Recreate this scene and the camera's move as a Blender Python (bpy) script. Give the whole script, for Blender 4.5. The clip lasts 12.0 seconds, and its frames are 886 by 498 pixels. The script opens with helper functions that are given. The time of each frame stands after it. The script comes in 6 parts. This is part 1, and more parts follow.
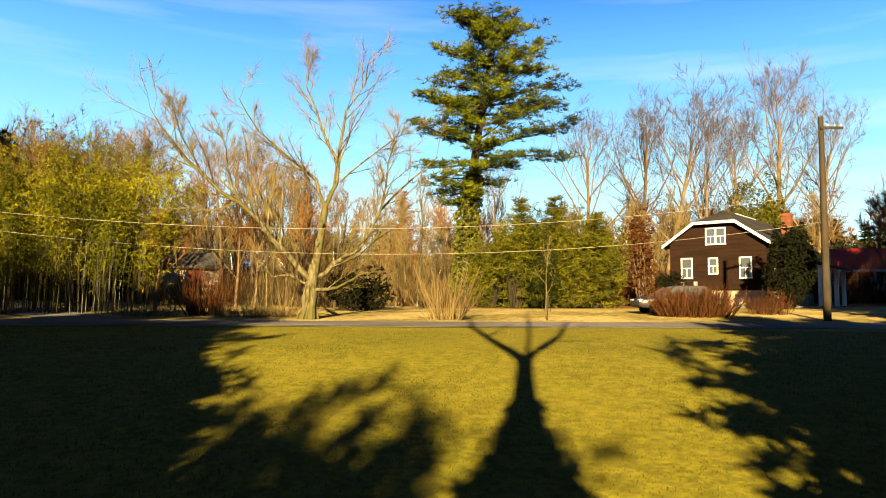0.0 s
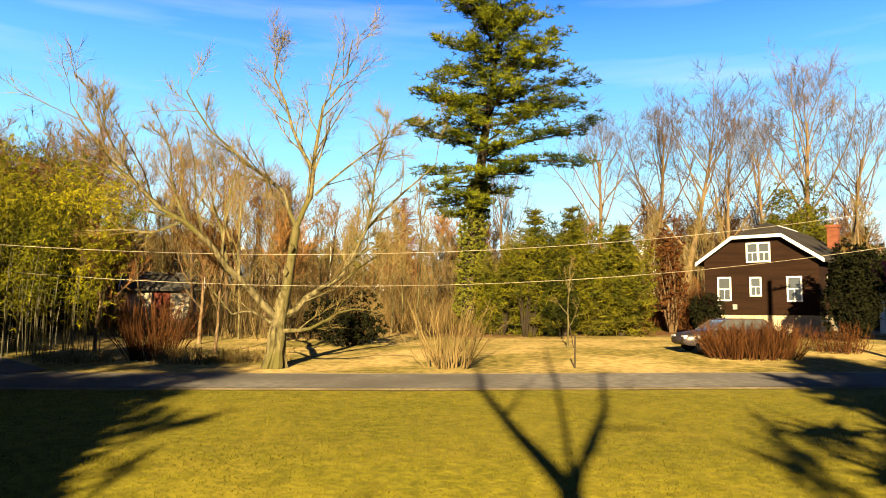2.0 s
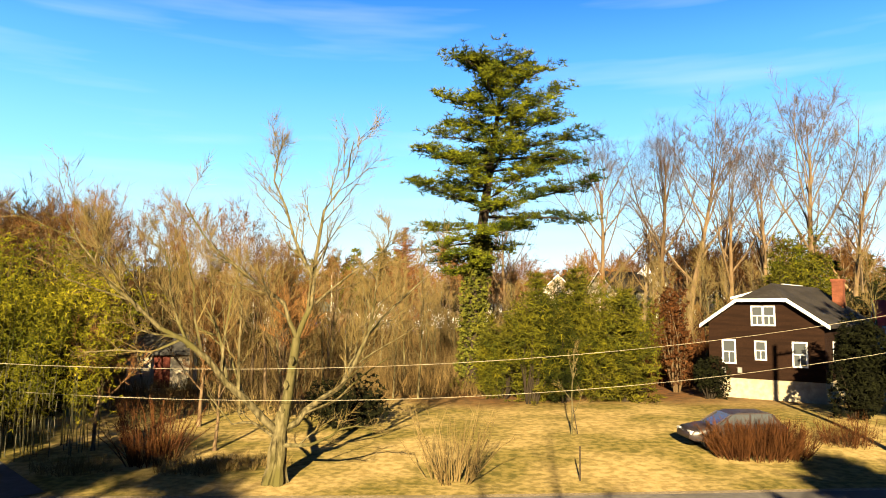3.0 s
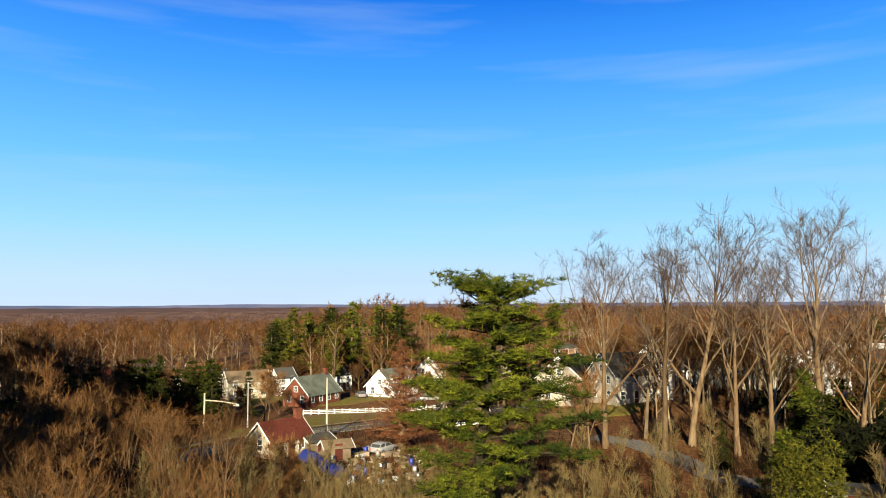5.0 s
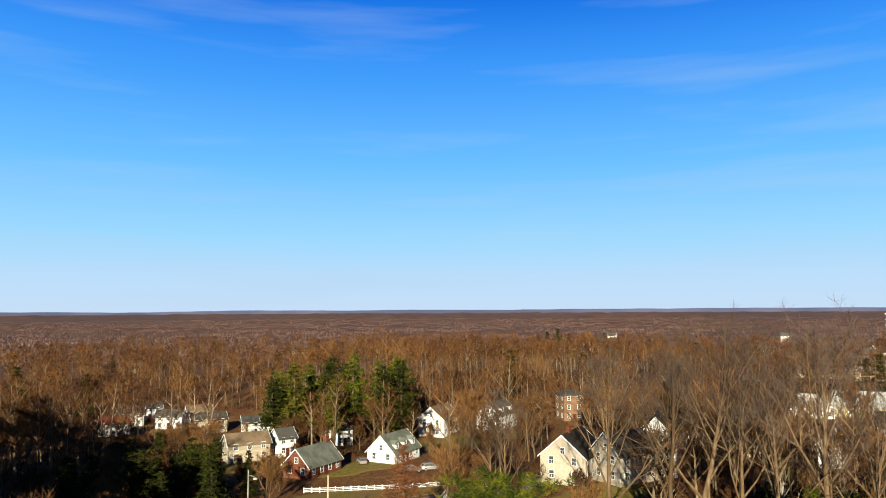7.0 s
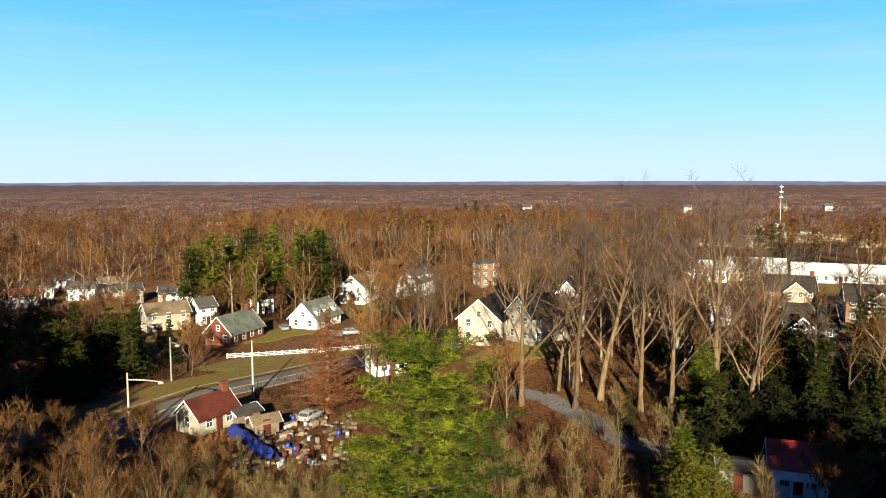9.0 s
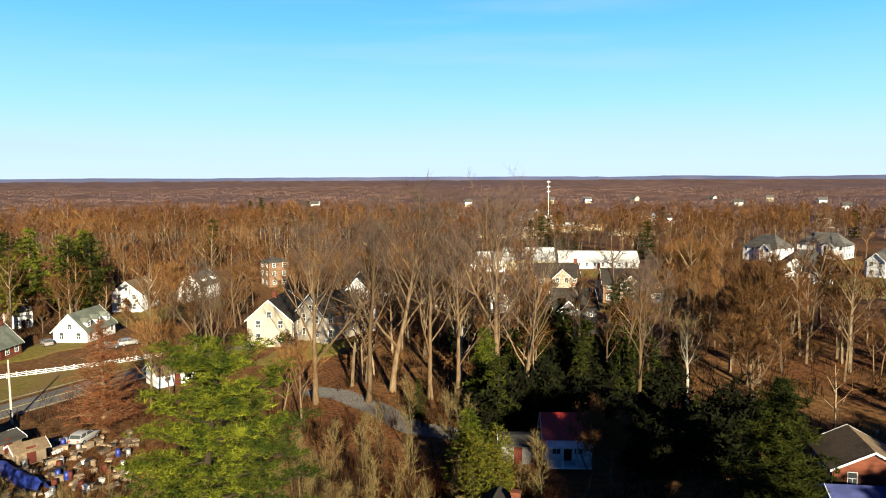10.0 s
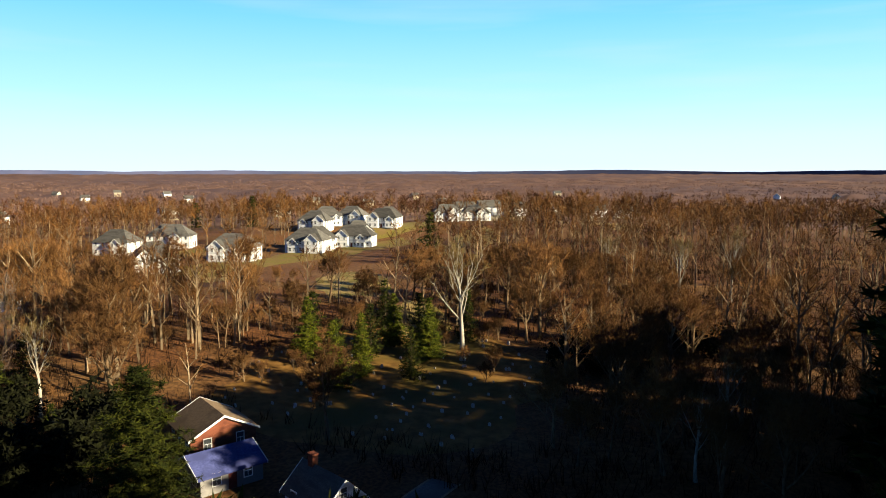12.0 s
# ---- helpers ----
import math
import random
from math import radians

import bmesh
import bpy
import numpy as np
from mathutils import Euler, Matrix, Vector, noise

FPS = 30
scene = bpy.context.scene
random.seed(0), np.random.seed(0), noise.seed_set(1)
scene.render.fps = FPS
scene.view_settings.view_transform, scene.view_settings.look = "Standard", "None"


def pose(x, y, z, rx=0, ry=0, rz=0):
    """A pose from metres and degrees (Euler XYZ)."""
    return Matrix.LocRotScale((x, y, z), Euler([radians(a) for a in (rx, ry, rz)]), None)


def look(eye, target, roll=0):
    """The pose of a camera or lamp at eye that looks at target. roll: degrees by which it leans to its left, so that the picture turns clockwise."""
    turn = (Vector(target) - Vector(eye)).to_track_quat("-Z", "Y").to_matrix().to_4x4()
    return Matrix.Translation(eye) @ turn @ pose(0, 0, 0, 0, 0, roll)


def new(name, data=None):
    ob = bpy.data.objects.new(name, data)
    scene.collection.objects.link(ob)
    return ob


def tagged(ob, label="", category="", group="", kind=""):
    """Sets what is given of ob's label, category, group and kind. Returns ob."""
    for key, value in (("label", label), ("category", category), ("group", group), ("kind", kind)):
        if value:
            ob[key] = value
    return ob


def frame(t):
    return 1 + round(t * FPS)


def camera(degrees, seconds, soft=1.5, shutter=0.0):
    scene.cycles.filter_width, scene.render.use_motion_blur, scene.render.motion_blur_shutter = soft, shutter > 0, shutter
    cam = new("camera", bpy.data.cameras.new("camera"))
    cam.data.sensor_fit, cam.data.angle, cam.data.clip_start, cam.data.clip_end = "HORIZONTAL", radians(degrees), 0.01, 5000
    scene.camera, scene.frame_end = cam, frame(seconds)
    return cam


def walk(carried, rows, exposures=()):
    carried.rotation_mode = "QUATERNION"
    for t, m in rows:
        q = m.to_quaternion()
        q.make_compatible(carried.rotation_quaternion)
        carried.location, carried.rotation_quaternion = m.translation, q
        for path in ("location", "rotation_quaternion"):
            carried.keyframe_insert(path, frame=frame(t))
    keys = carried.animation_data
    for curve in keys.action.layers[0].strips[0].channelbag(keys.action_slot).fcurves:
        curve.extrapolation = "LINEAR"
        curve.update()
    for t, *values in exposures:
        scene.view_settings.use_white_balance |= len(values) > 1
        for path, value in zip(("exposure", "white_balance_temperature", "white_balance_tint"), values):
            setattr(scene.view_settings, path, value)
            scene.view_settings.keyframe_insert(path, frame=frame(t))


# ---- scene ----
cam = camera(63.7, 12.0, soft=1.0)
PATH = [
    (0, 0.00, 0.00, 0.75, -0.00, 4.46, -0.43),
    (0.5, 0.21, 3.59, 0.69, 0.09, 4.55, -0.52),
    (1, 0.10, 6.65, 0.60, 0.14, 4.88, -0.43),
    (1.5, 0.02, 7.00, 0.85, 0.22, 4.79, -0.39),
    (2, 0.11, 6.75, 2.25, 0.32, 4.79, -0.29),
    (2.5, -0.00, 6.79, 3.89, 0.31, 4.87, -0.20),
    (3, 0.04, 6.79, 6.35, 0.42, 4.90, -0.13),
    (3.5, -0.16, 7.00, 9.96, 0.25, 4.62, -0.17),
    (3.7, 0.14, 6.62, 11.62, 0.71, 4.59, 0.07),
    (5.3, 0.43, 7.92, 25.67, 0.38, 4.61, 0.28),
    (5.5, 0.40, 7.85, 27.37, 0.39, 4.69, 0.30),
    (6, 0.35, 7.81, 32.21, 0.41, 4.87, 0.23),
    (6.5, 0.29, 7.83, 36.82, 0.47, 4.92, 0.28),
    (7, 0.22, 7.90, 37.10, 0.47, 4.91, 0.29),
    (7.2, 0.15, 7.99, 37.41, 0.49, 3.27, 0.33),
    (7.6, 0.09, 8.06, 37.09, 0.46, -1.20, 0.25),
    (8.2, 0.01, 8.06, 36.73, -0.10, -4.75, 0.10),
    (8.8, -0.10, 7.93, 36.50, -3.28, -5.31, 0.03),
    (9, -0.26, 7.61, 36.53, -6.05, -5.35, 0.05),
    (9.5, -0.40, 7.15, 36.75, -12.45, -5.69, 0.20),
    (10, -0.47, 6.65, 36.92, -22.94, -5.72, 0.26),
    (10.5, -0.42, 6.22, 36.89, -34.75, -6.11, 0.27),
    (11, -0.32, 5.94, 36.77, -46.64, -6.04, 0.23),
    (11.5, -0.24, 5.78, 36.70, -56.90, -6.07, 0.16),
    (12, -0.20, 5.72, 36.68, -71.97, -6.22, -0.00),
]
EXPOSURES = [(0.0, 3.1, 8100, 6), (2.0, 3.08, 7700, 8), (3.7, 2.9, 6500, 10), (5.3, 2.2, 5700, 8), (7.2, 2.12, 5650, 8), (8.8, 2.42, 5650, 9), (10.5, 2.5, 5750, 9), (12.0, 2.66, 6050, 10)]
walk(cam, [(t, pose(x, y, z, 90 + pitch, roll, yaw)) for t, x, y, z, yaw, pitch, roll in PATH], EXPOSURES)

# ---- world and sun ----
SUN_AZ, SUN_EL = 6.5, 19.0
world = bpy.data.worlds.new("sky")
scene.world = world
world.use_nodes = True
wn, wl = world.node_tree.nodes, world.node_tree.links
sky = wn.new("ShaderNodeTexSky")
sky.sky_type, sky.sun_disc = "NISHITA", False
sky.sun_elevation, sky.sun_rotation = radians(SUN_EL), radians(180 + SUN_AZ)
sky.air_density, sky.dust_density, sky.ozone_density = 1.0, 0.4, 3.0
tint, veil, cloud = (wn.new("ShaderNodeMix") for _ in range(3))
for node in (tint, veil, cloud):
    node.data_type = "RGBA"
tint.blend_type = "MULTIPLY"
tint.inputs["Factor"].default_value = 1.0
tint.inputs["B"].default_value = (0.02, 0.06, 0.16, 1)
cloud.inputs["B"].default_value = (3.0, 3.5, 3.9, 1)
coord, mapping, cirrus, ramp = wn.new("ShaderNodeTexCoord"), wn.new("ShaderNodeMapping"), wn.new("ShaderNodeTexNoise"), wn.new("ShaderNodeValToRGB")
mapping.inputs["Scale"].default_value = (1.2, 1.2, 13.0)
mapping.inputs["Rotation"].default_value = (0.02, 0.05, 0.9)
mapping.inputs["Location"].default_value = (3.1, 1.7, 0.35)
cirrus.inputs["Scale"].default_value, cirrus.inputs["Detail"].default_value, cirrus.inputs["Roughness"].default_value = 1.6, 4.0, 0.5
ramp.color_ramp.elements[0].position, ramp.color_ramp.elements[1].position = 0.53, 0.82
ramp.color_ramp.elements[1].color = (0.36, 0.36, 0.36, 1)
height, low, haze, gain = wn.new("ShaderNodeSeparateXYZ"), wn.new("ShaderNodeValToRGB"), wn.new("ShaderNodeValToRGB"), wn.new("ShaderNodeVectorMath")
low.color_ramp.elements[0].color, low.color_ramp.elements[1].color = (0.95, 0.95, 0.95, 1), (0, 0, 0, 1)
low.color_ramp.elements[1].position = 0.6
for at, v in ((0.2, 0.94), (0.34, 0.88), (0.45, 0.65)):
    low.color_ramp.elements.new(at).color = (v, v, v, 1)
haze.color_ramp.elements[0].color, haze.color_ramp.elements[1].color = (0.72, 0.82, 0.90, 1), (0.03, 0.24, 0.95, 1)
haze.color_ramp.elements[1].position = 0.42
for at, v in ((0.045, (0.64, 0.82, 0.94, 1)), (0.10, (0.45, 0.78, 0.97, 1)), (0.20, (0.22, 0.60, 1.0, 1)), (0.31, (0.10, 0.41, 1.0, 1))):
    haze.color_ramp.elements.new(at).color = v
gain.operation = "SCALE"
gain.inputs["Scale"].default_value = 5.1
wl.new(coord.outputs["Generated"], mapping.inputs["Vector"])
wl.new(coord.outputs["Generated"], height.inputs["Vector"])
wl.new(height.outputs["Z"], low.inputs["Fac"])
wl.new(height.outputs["Z"], haze.inputs["Fac"])
wl.new(haze.outputs["Color"], gain.inputs[0])
wl.new(gain.outputs["Vector"], veil.inputs["B"])
wl.new(mapping.outputs["Vector"], cirrus.inputs["Vector"])
wl.new(cirrus.outputs["Fac"], ramp.inputs["Fac"])
wl.new(sky.outputs["Color"], tint.inputs["A"])
wl.new(tint.outputs["Result"], veil.inputs["A"])
wl.new(low.outputs["Color"], veil.inputs["Factor"])
wl.new(veil.outputs["Result"], cloud.inputs["A"])
wl.new(ramp.outputs["Color"], cloud.inputs["Factor"])
wl.new(cloud.outputs["Result"], wn["Background"].inputs["Color"])
wn["Background"].inputs["Strength"].default_value = 0.042
sun = new("sun", bpy.data.lights.new("sun", "SUN"))
sun.data.energy, sun.data.angle, sun.data.color = 5.0, radians(0.53), (1.0, 0.79, 0.47)
el, az = radians(SUN_EL), radians(SUN_AZ)
sun.matrix_world = look((0, 0, 60), (math.sin(az) * math.cos(el), math.cos(az) * math.cos(el), 60 - math.sin(el)))


# ---- materials ----
ALBEDO = 0.42  # one trim for every surface, beside the exposure


def material(name, a, b, scale=4.0, rough=0.9, bump=0.3, c=None, big=0.25, metal=0.0, per="", stretch=(1, 1, 1), local=True, spread=0.35, dim=1.0):
    """Two tones mixed by fine noise, a third by broad noise; per: 'object' or 'island' varies the brightness piece by piece."""
    a, b, c = (tuple(v * dim * ALBEDO for v in q) if q else None for q in (a, b, c))
    m = bpy.data.materials.new(name)
    m.use_nodes = True
    n, l = m.node_tree.nodes, m.node_tree.links
    bsdf = n["Principled BSDF"]
    bsdf.inputs["Roughness"].default_value, bsdf.inputs["Metallic"].default_value = rough, metal
    bsdf.inputs["Specular IOR Level"].default_value = 0.3 if rough < 0.85 else 0.06
    tc, mp = n.new("ShaderNodeTexCoord"), n.new("ShaderNodeMapping")
    mp.inputs["Scale"].default_value = stretch
    geo = n.new("ShaderNodeNewGeometry")
    l.new(tc.outputs["Object"] if local else geo.outputs["Position"], mp.inputs["Vector"])
    fine, broad = n.new("ShaderNodeTexNoise"), n.new("ShaderNodeTexNoise")
    fine.inputs["Scale"].default_value, fine.inputs["Detail"].default_value = scale, 5.0
    broad.inputs["Scale"].default_value, broad.inputs["Detail"].default_value = scale * big * 0.35, 3.0
    r1, r2 = n.new("ShaderNodeValToRGB"), n.new("ShaderNodeValToRGB")
    r1.color_ramp.elements[0].position, r1.color_ramp.elements[1].position = 0.35, 0.65
    r1.color_ramp.elements[0].color, r1.color_ramp.elements[1].color = (*a, 1), (*b, 1)
    r2.color_ramp.elements[0].position, r2.color_ramp.elements[1].position = 0.45, 0.62
    mix = n.new("ShaderNodeMix")
    mix.data_type = "RGBA"
    mix.inputs["B"].default_value = (*(c or tuple(0.7 * (p + q) / 2 for p, q in zip(a, b))), 1)
    l.new(mp.outputs["Vector"], fine.inputs["Vector"])
    l.new(mp.outputs["Vector"], broad.inputs["Vector"])
    l.new(fine.outputs["Fac"], r1.inputs["Fac"])
    l.new(broad.outputs["Fac"], r2.inputs["Fac"])
    l.new(r2.outputs["Color"], mix.inputs["Factor"])
    l.new(r1.outputs["Color"], mix.inputs["A"])
    out = mix.outputs["Result"]
    if per:
        info = n.new("ShaderNodeObjectInfo")
        hsv, mr = n.new("ShaderNodeHueSaturation"), n.new("ShaderNodeMapRange")
        mr.inputs["To Min"].default_value, mr.inputs["To Max"].default_value = 1 - spread, 1 + spread
        l.new(info.outputs["Random"] if per == "object" else geo.outputs["Random Per Island"], mr.inputs["Value"])
        l.new(mr.outputs["Result"], hsv.inputs["Value"])
        l.new(out, hsv.inputs["Color"])
        out = hsv.outputs["Color"]
    l.new(out, bsdf.inputs["Base Color"])
    if bump:
        bp = n.new("ShaderNodeBump")
        bp.inputs["Strength"].default_value = bump
        bp.inputs["Distance"].default_value = 0.05
        l.new(fine.outputs["Fac"], bp.inputs["Height"])
        l.new(bp.outputs["Normal"], bsdf.inputs["Normal"])
    return m


BARK = material("bark", (0.22, 0.145, 0.085), (0.47, 0.34, 0.20), 3, c=(0.28, 0.18, 0.09), stretch=(1, 1, 0.3), per="object", spread=0.35, dim=0.46)
BARK_PALE = material("pale_bark", (0.12, 0.10, 0.045), (0.56, 0.48, 0.26), 7, bump=1.0, c=(0.26, 0.24, 0.08), stretch=(1, 1, 0.35), dim=0.35)
BARK_WHITE = material("white_bark", (0.50, 0.46, 0.38), (0.85, 0.82, 0.74), 2, c=(0.35, 0.30, 0.22), stretch=(1, 1, 0.4), dim=0.55)
BARK_DARK = material("dark_bark", (0.05, 0.04, 0.03), (0.13, 0.10, 0.07), 4, stretch=(1, 1, 0.3), dim=0.5)
TWIG = material("twigs", (0.28, 0.13, 0.045), (0.54, 0.295, 0.105), 1.5, bump=0, c=(0.36, 0.165, 0.065), per="object", spread=0.5, dim=0.38)
TWIG_PALE = material("pale_twigs", (0.33, 0.24, 0.09), (0.50, 0.38, 0.17), 1.5, bump=0, c=(0.42, 0.31, 0.11), dim=0.42)
TWIG_MAUVE = material("mauve_twigs", (0.25, 0.185, 0.155), (0.38, 0.29, 0.25), 1.5, bump=0, per="object", spread=0.25, dim=0.38)
FOREST = material("winter_woods", (0.11, 0.038, 0.012), (0.66, 0.32, 0.095), 0.07, bump=0, c=(0.25, 0.10, 0.036), big=0.6, per="island", local=False, spread=0.25, dim=0.31)
# greyer and mauver than the near woods: distance haze in the colour
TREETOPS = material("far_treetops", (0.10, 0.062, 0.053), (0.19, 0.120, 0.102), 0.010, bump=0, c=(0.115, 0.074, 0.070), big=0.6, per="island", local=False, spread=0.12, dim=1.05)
# brown brush with the shade of the woodland floor put into its colour
BRUSH = material("shaded_brush", (0.03, 0.014, 0.006), (0.09, 0.042, 0.016), 0.1, bump=0, per="island", local=False, spread=0.6, dim=0.5)
# the mauve tone stands for haze over the far woods
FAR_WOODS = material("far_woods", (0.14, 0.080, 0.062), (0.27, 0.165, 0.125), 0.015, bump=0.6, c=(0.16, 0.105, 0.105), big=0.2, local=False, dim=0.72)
# blue cast is the air's haze, put into the ridge colour
RIDGE = material("haze_blue_ridge", (0.06, 0.075, 0.16), (0.09, 0.10, 0.19), 0.004, bump=0, local=False, dim=1.1)
NEEDLE = material("pine_needles", (0.024, 0.046, 0.004), (0.19, 0.21, 0.012), 0.8, bump=0, c=(0.018, 0.036, 0.006), per="island", spread=0.55, dim=0.8)
SPRUCE = material("spruce_needles", (0.026, 0.042, 0.005), (0.10, 0.115, 0.008), 1.5, bump=0, c=(0.02, 0.032, 0.006), per="island", dim=0.42)
JUNIPER = material("juniper_leaves", (0.045, 0.060, 0.008), (0.185, 0.175, 0.012), 1.2, bump=0, c=(0.12, 0.105, 0.012), per="island", spread=0.5, dim=0.72)
# near-black; also on the shrubs that stand in for the hollow's shade
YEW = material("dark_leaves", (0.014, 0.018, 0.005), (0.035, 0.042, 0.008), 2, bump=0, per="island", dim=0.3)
BAMBOO = material("bamboo_leaves", (0.080, 0.098, 0.006), (0.35, 0.315, 0.02), 0.5, bump=0, c=(0.035, 0.052, 0.006), per="island", spread=0.5, dim=0.70)
CANE = material("bamboo_canes", (0.20, 0.20, 0.05), (0.40, 0.36, 0.10), 3, rough=0.5, per="island", dim=0.14)
RUST = material("rust_leaves", (0.26, 0.095, 0.038), (0.44, 0.18, 0.075), 1.5, bump=0, c=(0.20, 0.08, 0.035), per="island", spread=0.45, dim=0.55)
IVY = material("ivy_leaves", (0.06, 0.075, 0.012), (0.19, 0.19, 0.025), 2, bump=0, per="island", dim=0.85)
SCRUB = material("dry_scrub", (0.29, 0.20, 0.08), (0.48, 0.36, 0.16), 1.0, bump=0, c=(0.34, 0.22, 0.085), per="island", dim=0.40)
RED_SCRUB = material("red_brown_scrub", (0.20, 0.07, 0.025), (0.40, 0.16, 0.05), 1.0, bump=0, per="island", dim=0.26)
DRYGRASS = material("dry_grass", (0.34, 0.22, 0.07), (0.58, 0.42, 0.16), 2, bump=0, per="island", dim=0.5)
BLADE = material("grass_blades", (0.13, 0.135, 0.008), (0.30, 0.275, 0.02), 0.35, bump=0, c=(0.26, 0.215, 0.025), per="island", local=False, dim=0.45)
ASPHALT = material("asphalt", (0.15, 0.145, 0.14), (0.23, 0.222, 0.215), 3, bump=0.3, c=(0.12, 0.115, 0.11), big=0.12, local=False)
GRAVEL = material("gravel_edge", (0.24, 0.19, 0.12), (0.42, 0.35, 0.24), 8, bump=0.5, local=False)
SHINGLE = material("brown_shingles", (0.060, 0.028, 0.016), (0.100, 0.048, 0.028), 9, bump=0.5, stretch=(0.5, 0.5, 6), dim=0.29)
ROOF_GREY = material("grey_roof", (0.10, 0.10, 0.10), (0.19, 0.19, 0.185), 5, bump=0.4, stretch=(1, 1, 4), per="object", spread=0.3, dim=0.7)
ROOF_DARK = material("dark_roof", (0.05, 0.045, 0.042), (0.10, 0.092, 0.085), 5, bump=0.4, stretch=(1, 1, 4), dim=0.6)
ROOF_GREEN = material("grey_green_roof", (0.16, 0.19, 0.17), (0.27, 0.30, 0.26), 5, bump=0.4, dim=0.8)
ROOF_RED = material("red_metal_roof", (0.40, 0.025, 0.018), (0.54, 0.04, 0.03), 2, rough=0.5, dim=1.2)
ROOF_MAROON = material("maroon_roof", (0.15, 0.04, 0.03), (0.24, 0.07, 0.05), 4, dim=0.6)
ROOF_TAN = material("tan_roof", (0.30, 0.22, 0.14), (0.44, 0.34, 0.23), 4, dim=0.6)
ROOF_WHITE = material("white_membrane_roof", (0.56, 0.59, 0.62), (0.68, 0.72, 0.76), 0.5, dim=1.0)
ROOF_BLUE = material("blue_shingle_roof", (0.07, 0.09, 0.30), (0.12, 0.15, 0.42), 4, dim=0.8)
WHITE = material("white_siding", (0.62, 0.65, 0.68), (0.72, 0.76, 0.80), 2, stretch=(0.3, 0.3, 6), per="object", spread=0.08, dim=1.35)
CREAM = material("cream_siding", (0.60, 0.54, 0.41), (0.74, 0.67, 0.53), 2, stretch=(0.3, 0.3, 6), dim=0.75)
STUCCO = material("pale_stucco", (0.56, 0.50, 0.42), (0.70, 0.64, 0.55), 2, dim=0.8)
YELLOW = material("pale_yellow_siding", (0.60, 0.53, 0.32), (0.70, 0.63, 0.40), 2, dim=1.0)
BRICK = material("red_brick", (0.26, 0.085, 0.05), (0.40, 0.15, 0.09), 10, bump=0.3, stretch=(1, 1, 3), dim=0.6)
BRICK_TAN = material("tan_brick", (0.40, 0.24, 0.15), (0.54, 0.35, 0.22), 8, bump=0.3, stretch=(1, 1, 3), dim=0.55)
GREY_SIDING = material("grey_siding", (0.30, 0.30, 0.31), (0.42, 0.42, 0.42), 2, dim=0.7)
# grey siding darkened to hold the tree shade on one house
SHADED_SIDING = material("shaded_siding", (0.10, 0.11, 0.13), (0.17, 0.18, 0.21), 2)
TRIM = material("white_trim", (0.66, 0.69, 0.72), (0.76, 0.80, 0.84), 6, rough=0.6, bump=0.1, dim=1.35)
CONCRETE = material("pale_foundation", (0.48, 0.42, 0.30), (0.68, 0.60, 0.45), 3, dim=0.8)
STONE = material("grave_stone", (0.45, 0.43, 0.40), (0.70, 0.68, 0.63), 3)
# weathered wood; the low dim holds the shade the lane pole stands in
POLE = material("weathered_shaded_pole", (0.20, 0.15, 0.10), (0.34, 0.27, 0.19), 4, stretch=(1, 1, 0.2), dim=0.2)
POLE_PALE = material("pale_pole", (0.50, 0.45, 0.36), (0.68, 0.62, 0.52), 4, stretch=(1, 1, 0.2))
FIELD = material("field_grass", (0.30, 0.22, 0.08), (0.48, 0.36, 0.15), 1.5, c=(0.22, 0.19, 0.05), local=False, dim=0.8)
YARD = material("garden_grass", (0.17, 0.145, 0.03), (0.30, 0.25, 0.06), 1.5, c=(0.26, 0.18, 0.07), local=False, dim=0.8)
CHURCHYARD = material("churchyard_grass", (0.20, 0.105, 0.026), (0.36, 0.20, 0.055), 0.6, c=(0.16, 0.12, 0.03), local=False, dim=0.8)
TRUNKS = material("woodland_trunks", (0.22, 0.16, 0.10), (0.48, 0.37, 0.24), 0.5, bump=0, per="island", local=False, spread=0.5, dim=0.62)
WIRE = material("wire_jacket", (0.36, 0.32, 0.24), (0.50, 0.45, 0.34), 4, bump=0)
METAL = material("galvanised_metal", (0.45, 0.45, 0.45), (0.62, 0.62, 0.60), 4, rough=0.45, metal=0.6)
TARP = material("blue_tarp", (0.015, 0.03, 0.24), (0.035, 0.065, 0.40), 2, rough=0.5)
JUNK = material("weathered_boards", (0.36, 0.27, 0.18), (0.62, 0.50, 0.38), 3, per="object", spread=0.4, dim=0.6)
CARPAINT = material("dark_car_paint", (0.030, 0.022, 0.024), (0.042, 0.032, 0.034), 2, rough=0.4, bump=0)
SILVER = material("silver_car_paint", (0.45, 0.46, 0.48), (0.55, 0.56, 0.58), 2, rough=0.25, metal=0.4, bump=0, per="object", spread=0.5)
RUBBER = material("tyre_rubber", (0.02, 0.02, 0.02), (0.035, 0.035, 0.035), 8)
LINE = material("road_paint", (0.62, 0.52, 0.20), (0.75, 0.65, 0.30), 5, bump=0)
GLASS = bpy.data.materials.new("window_glass")
GLASS.use_nodes = True
GLASS.node_tree.nodes["Principled BSDF"].inputs["Base Color"].default_value = (0.03, 0.035, 0.04, 1)
GLASS.node_tree.nodes["Principled BSDF"].inputs["Roughness"].default_value = 0.06


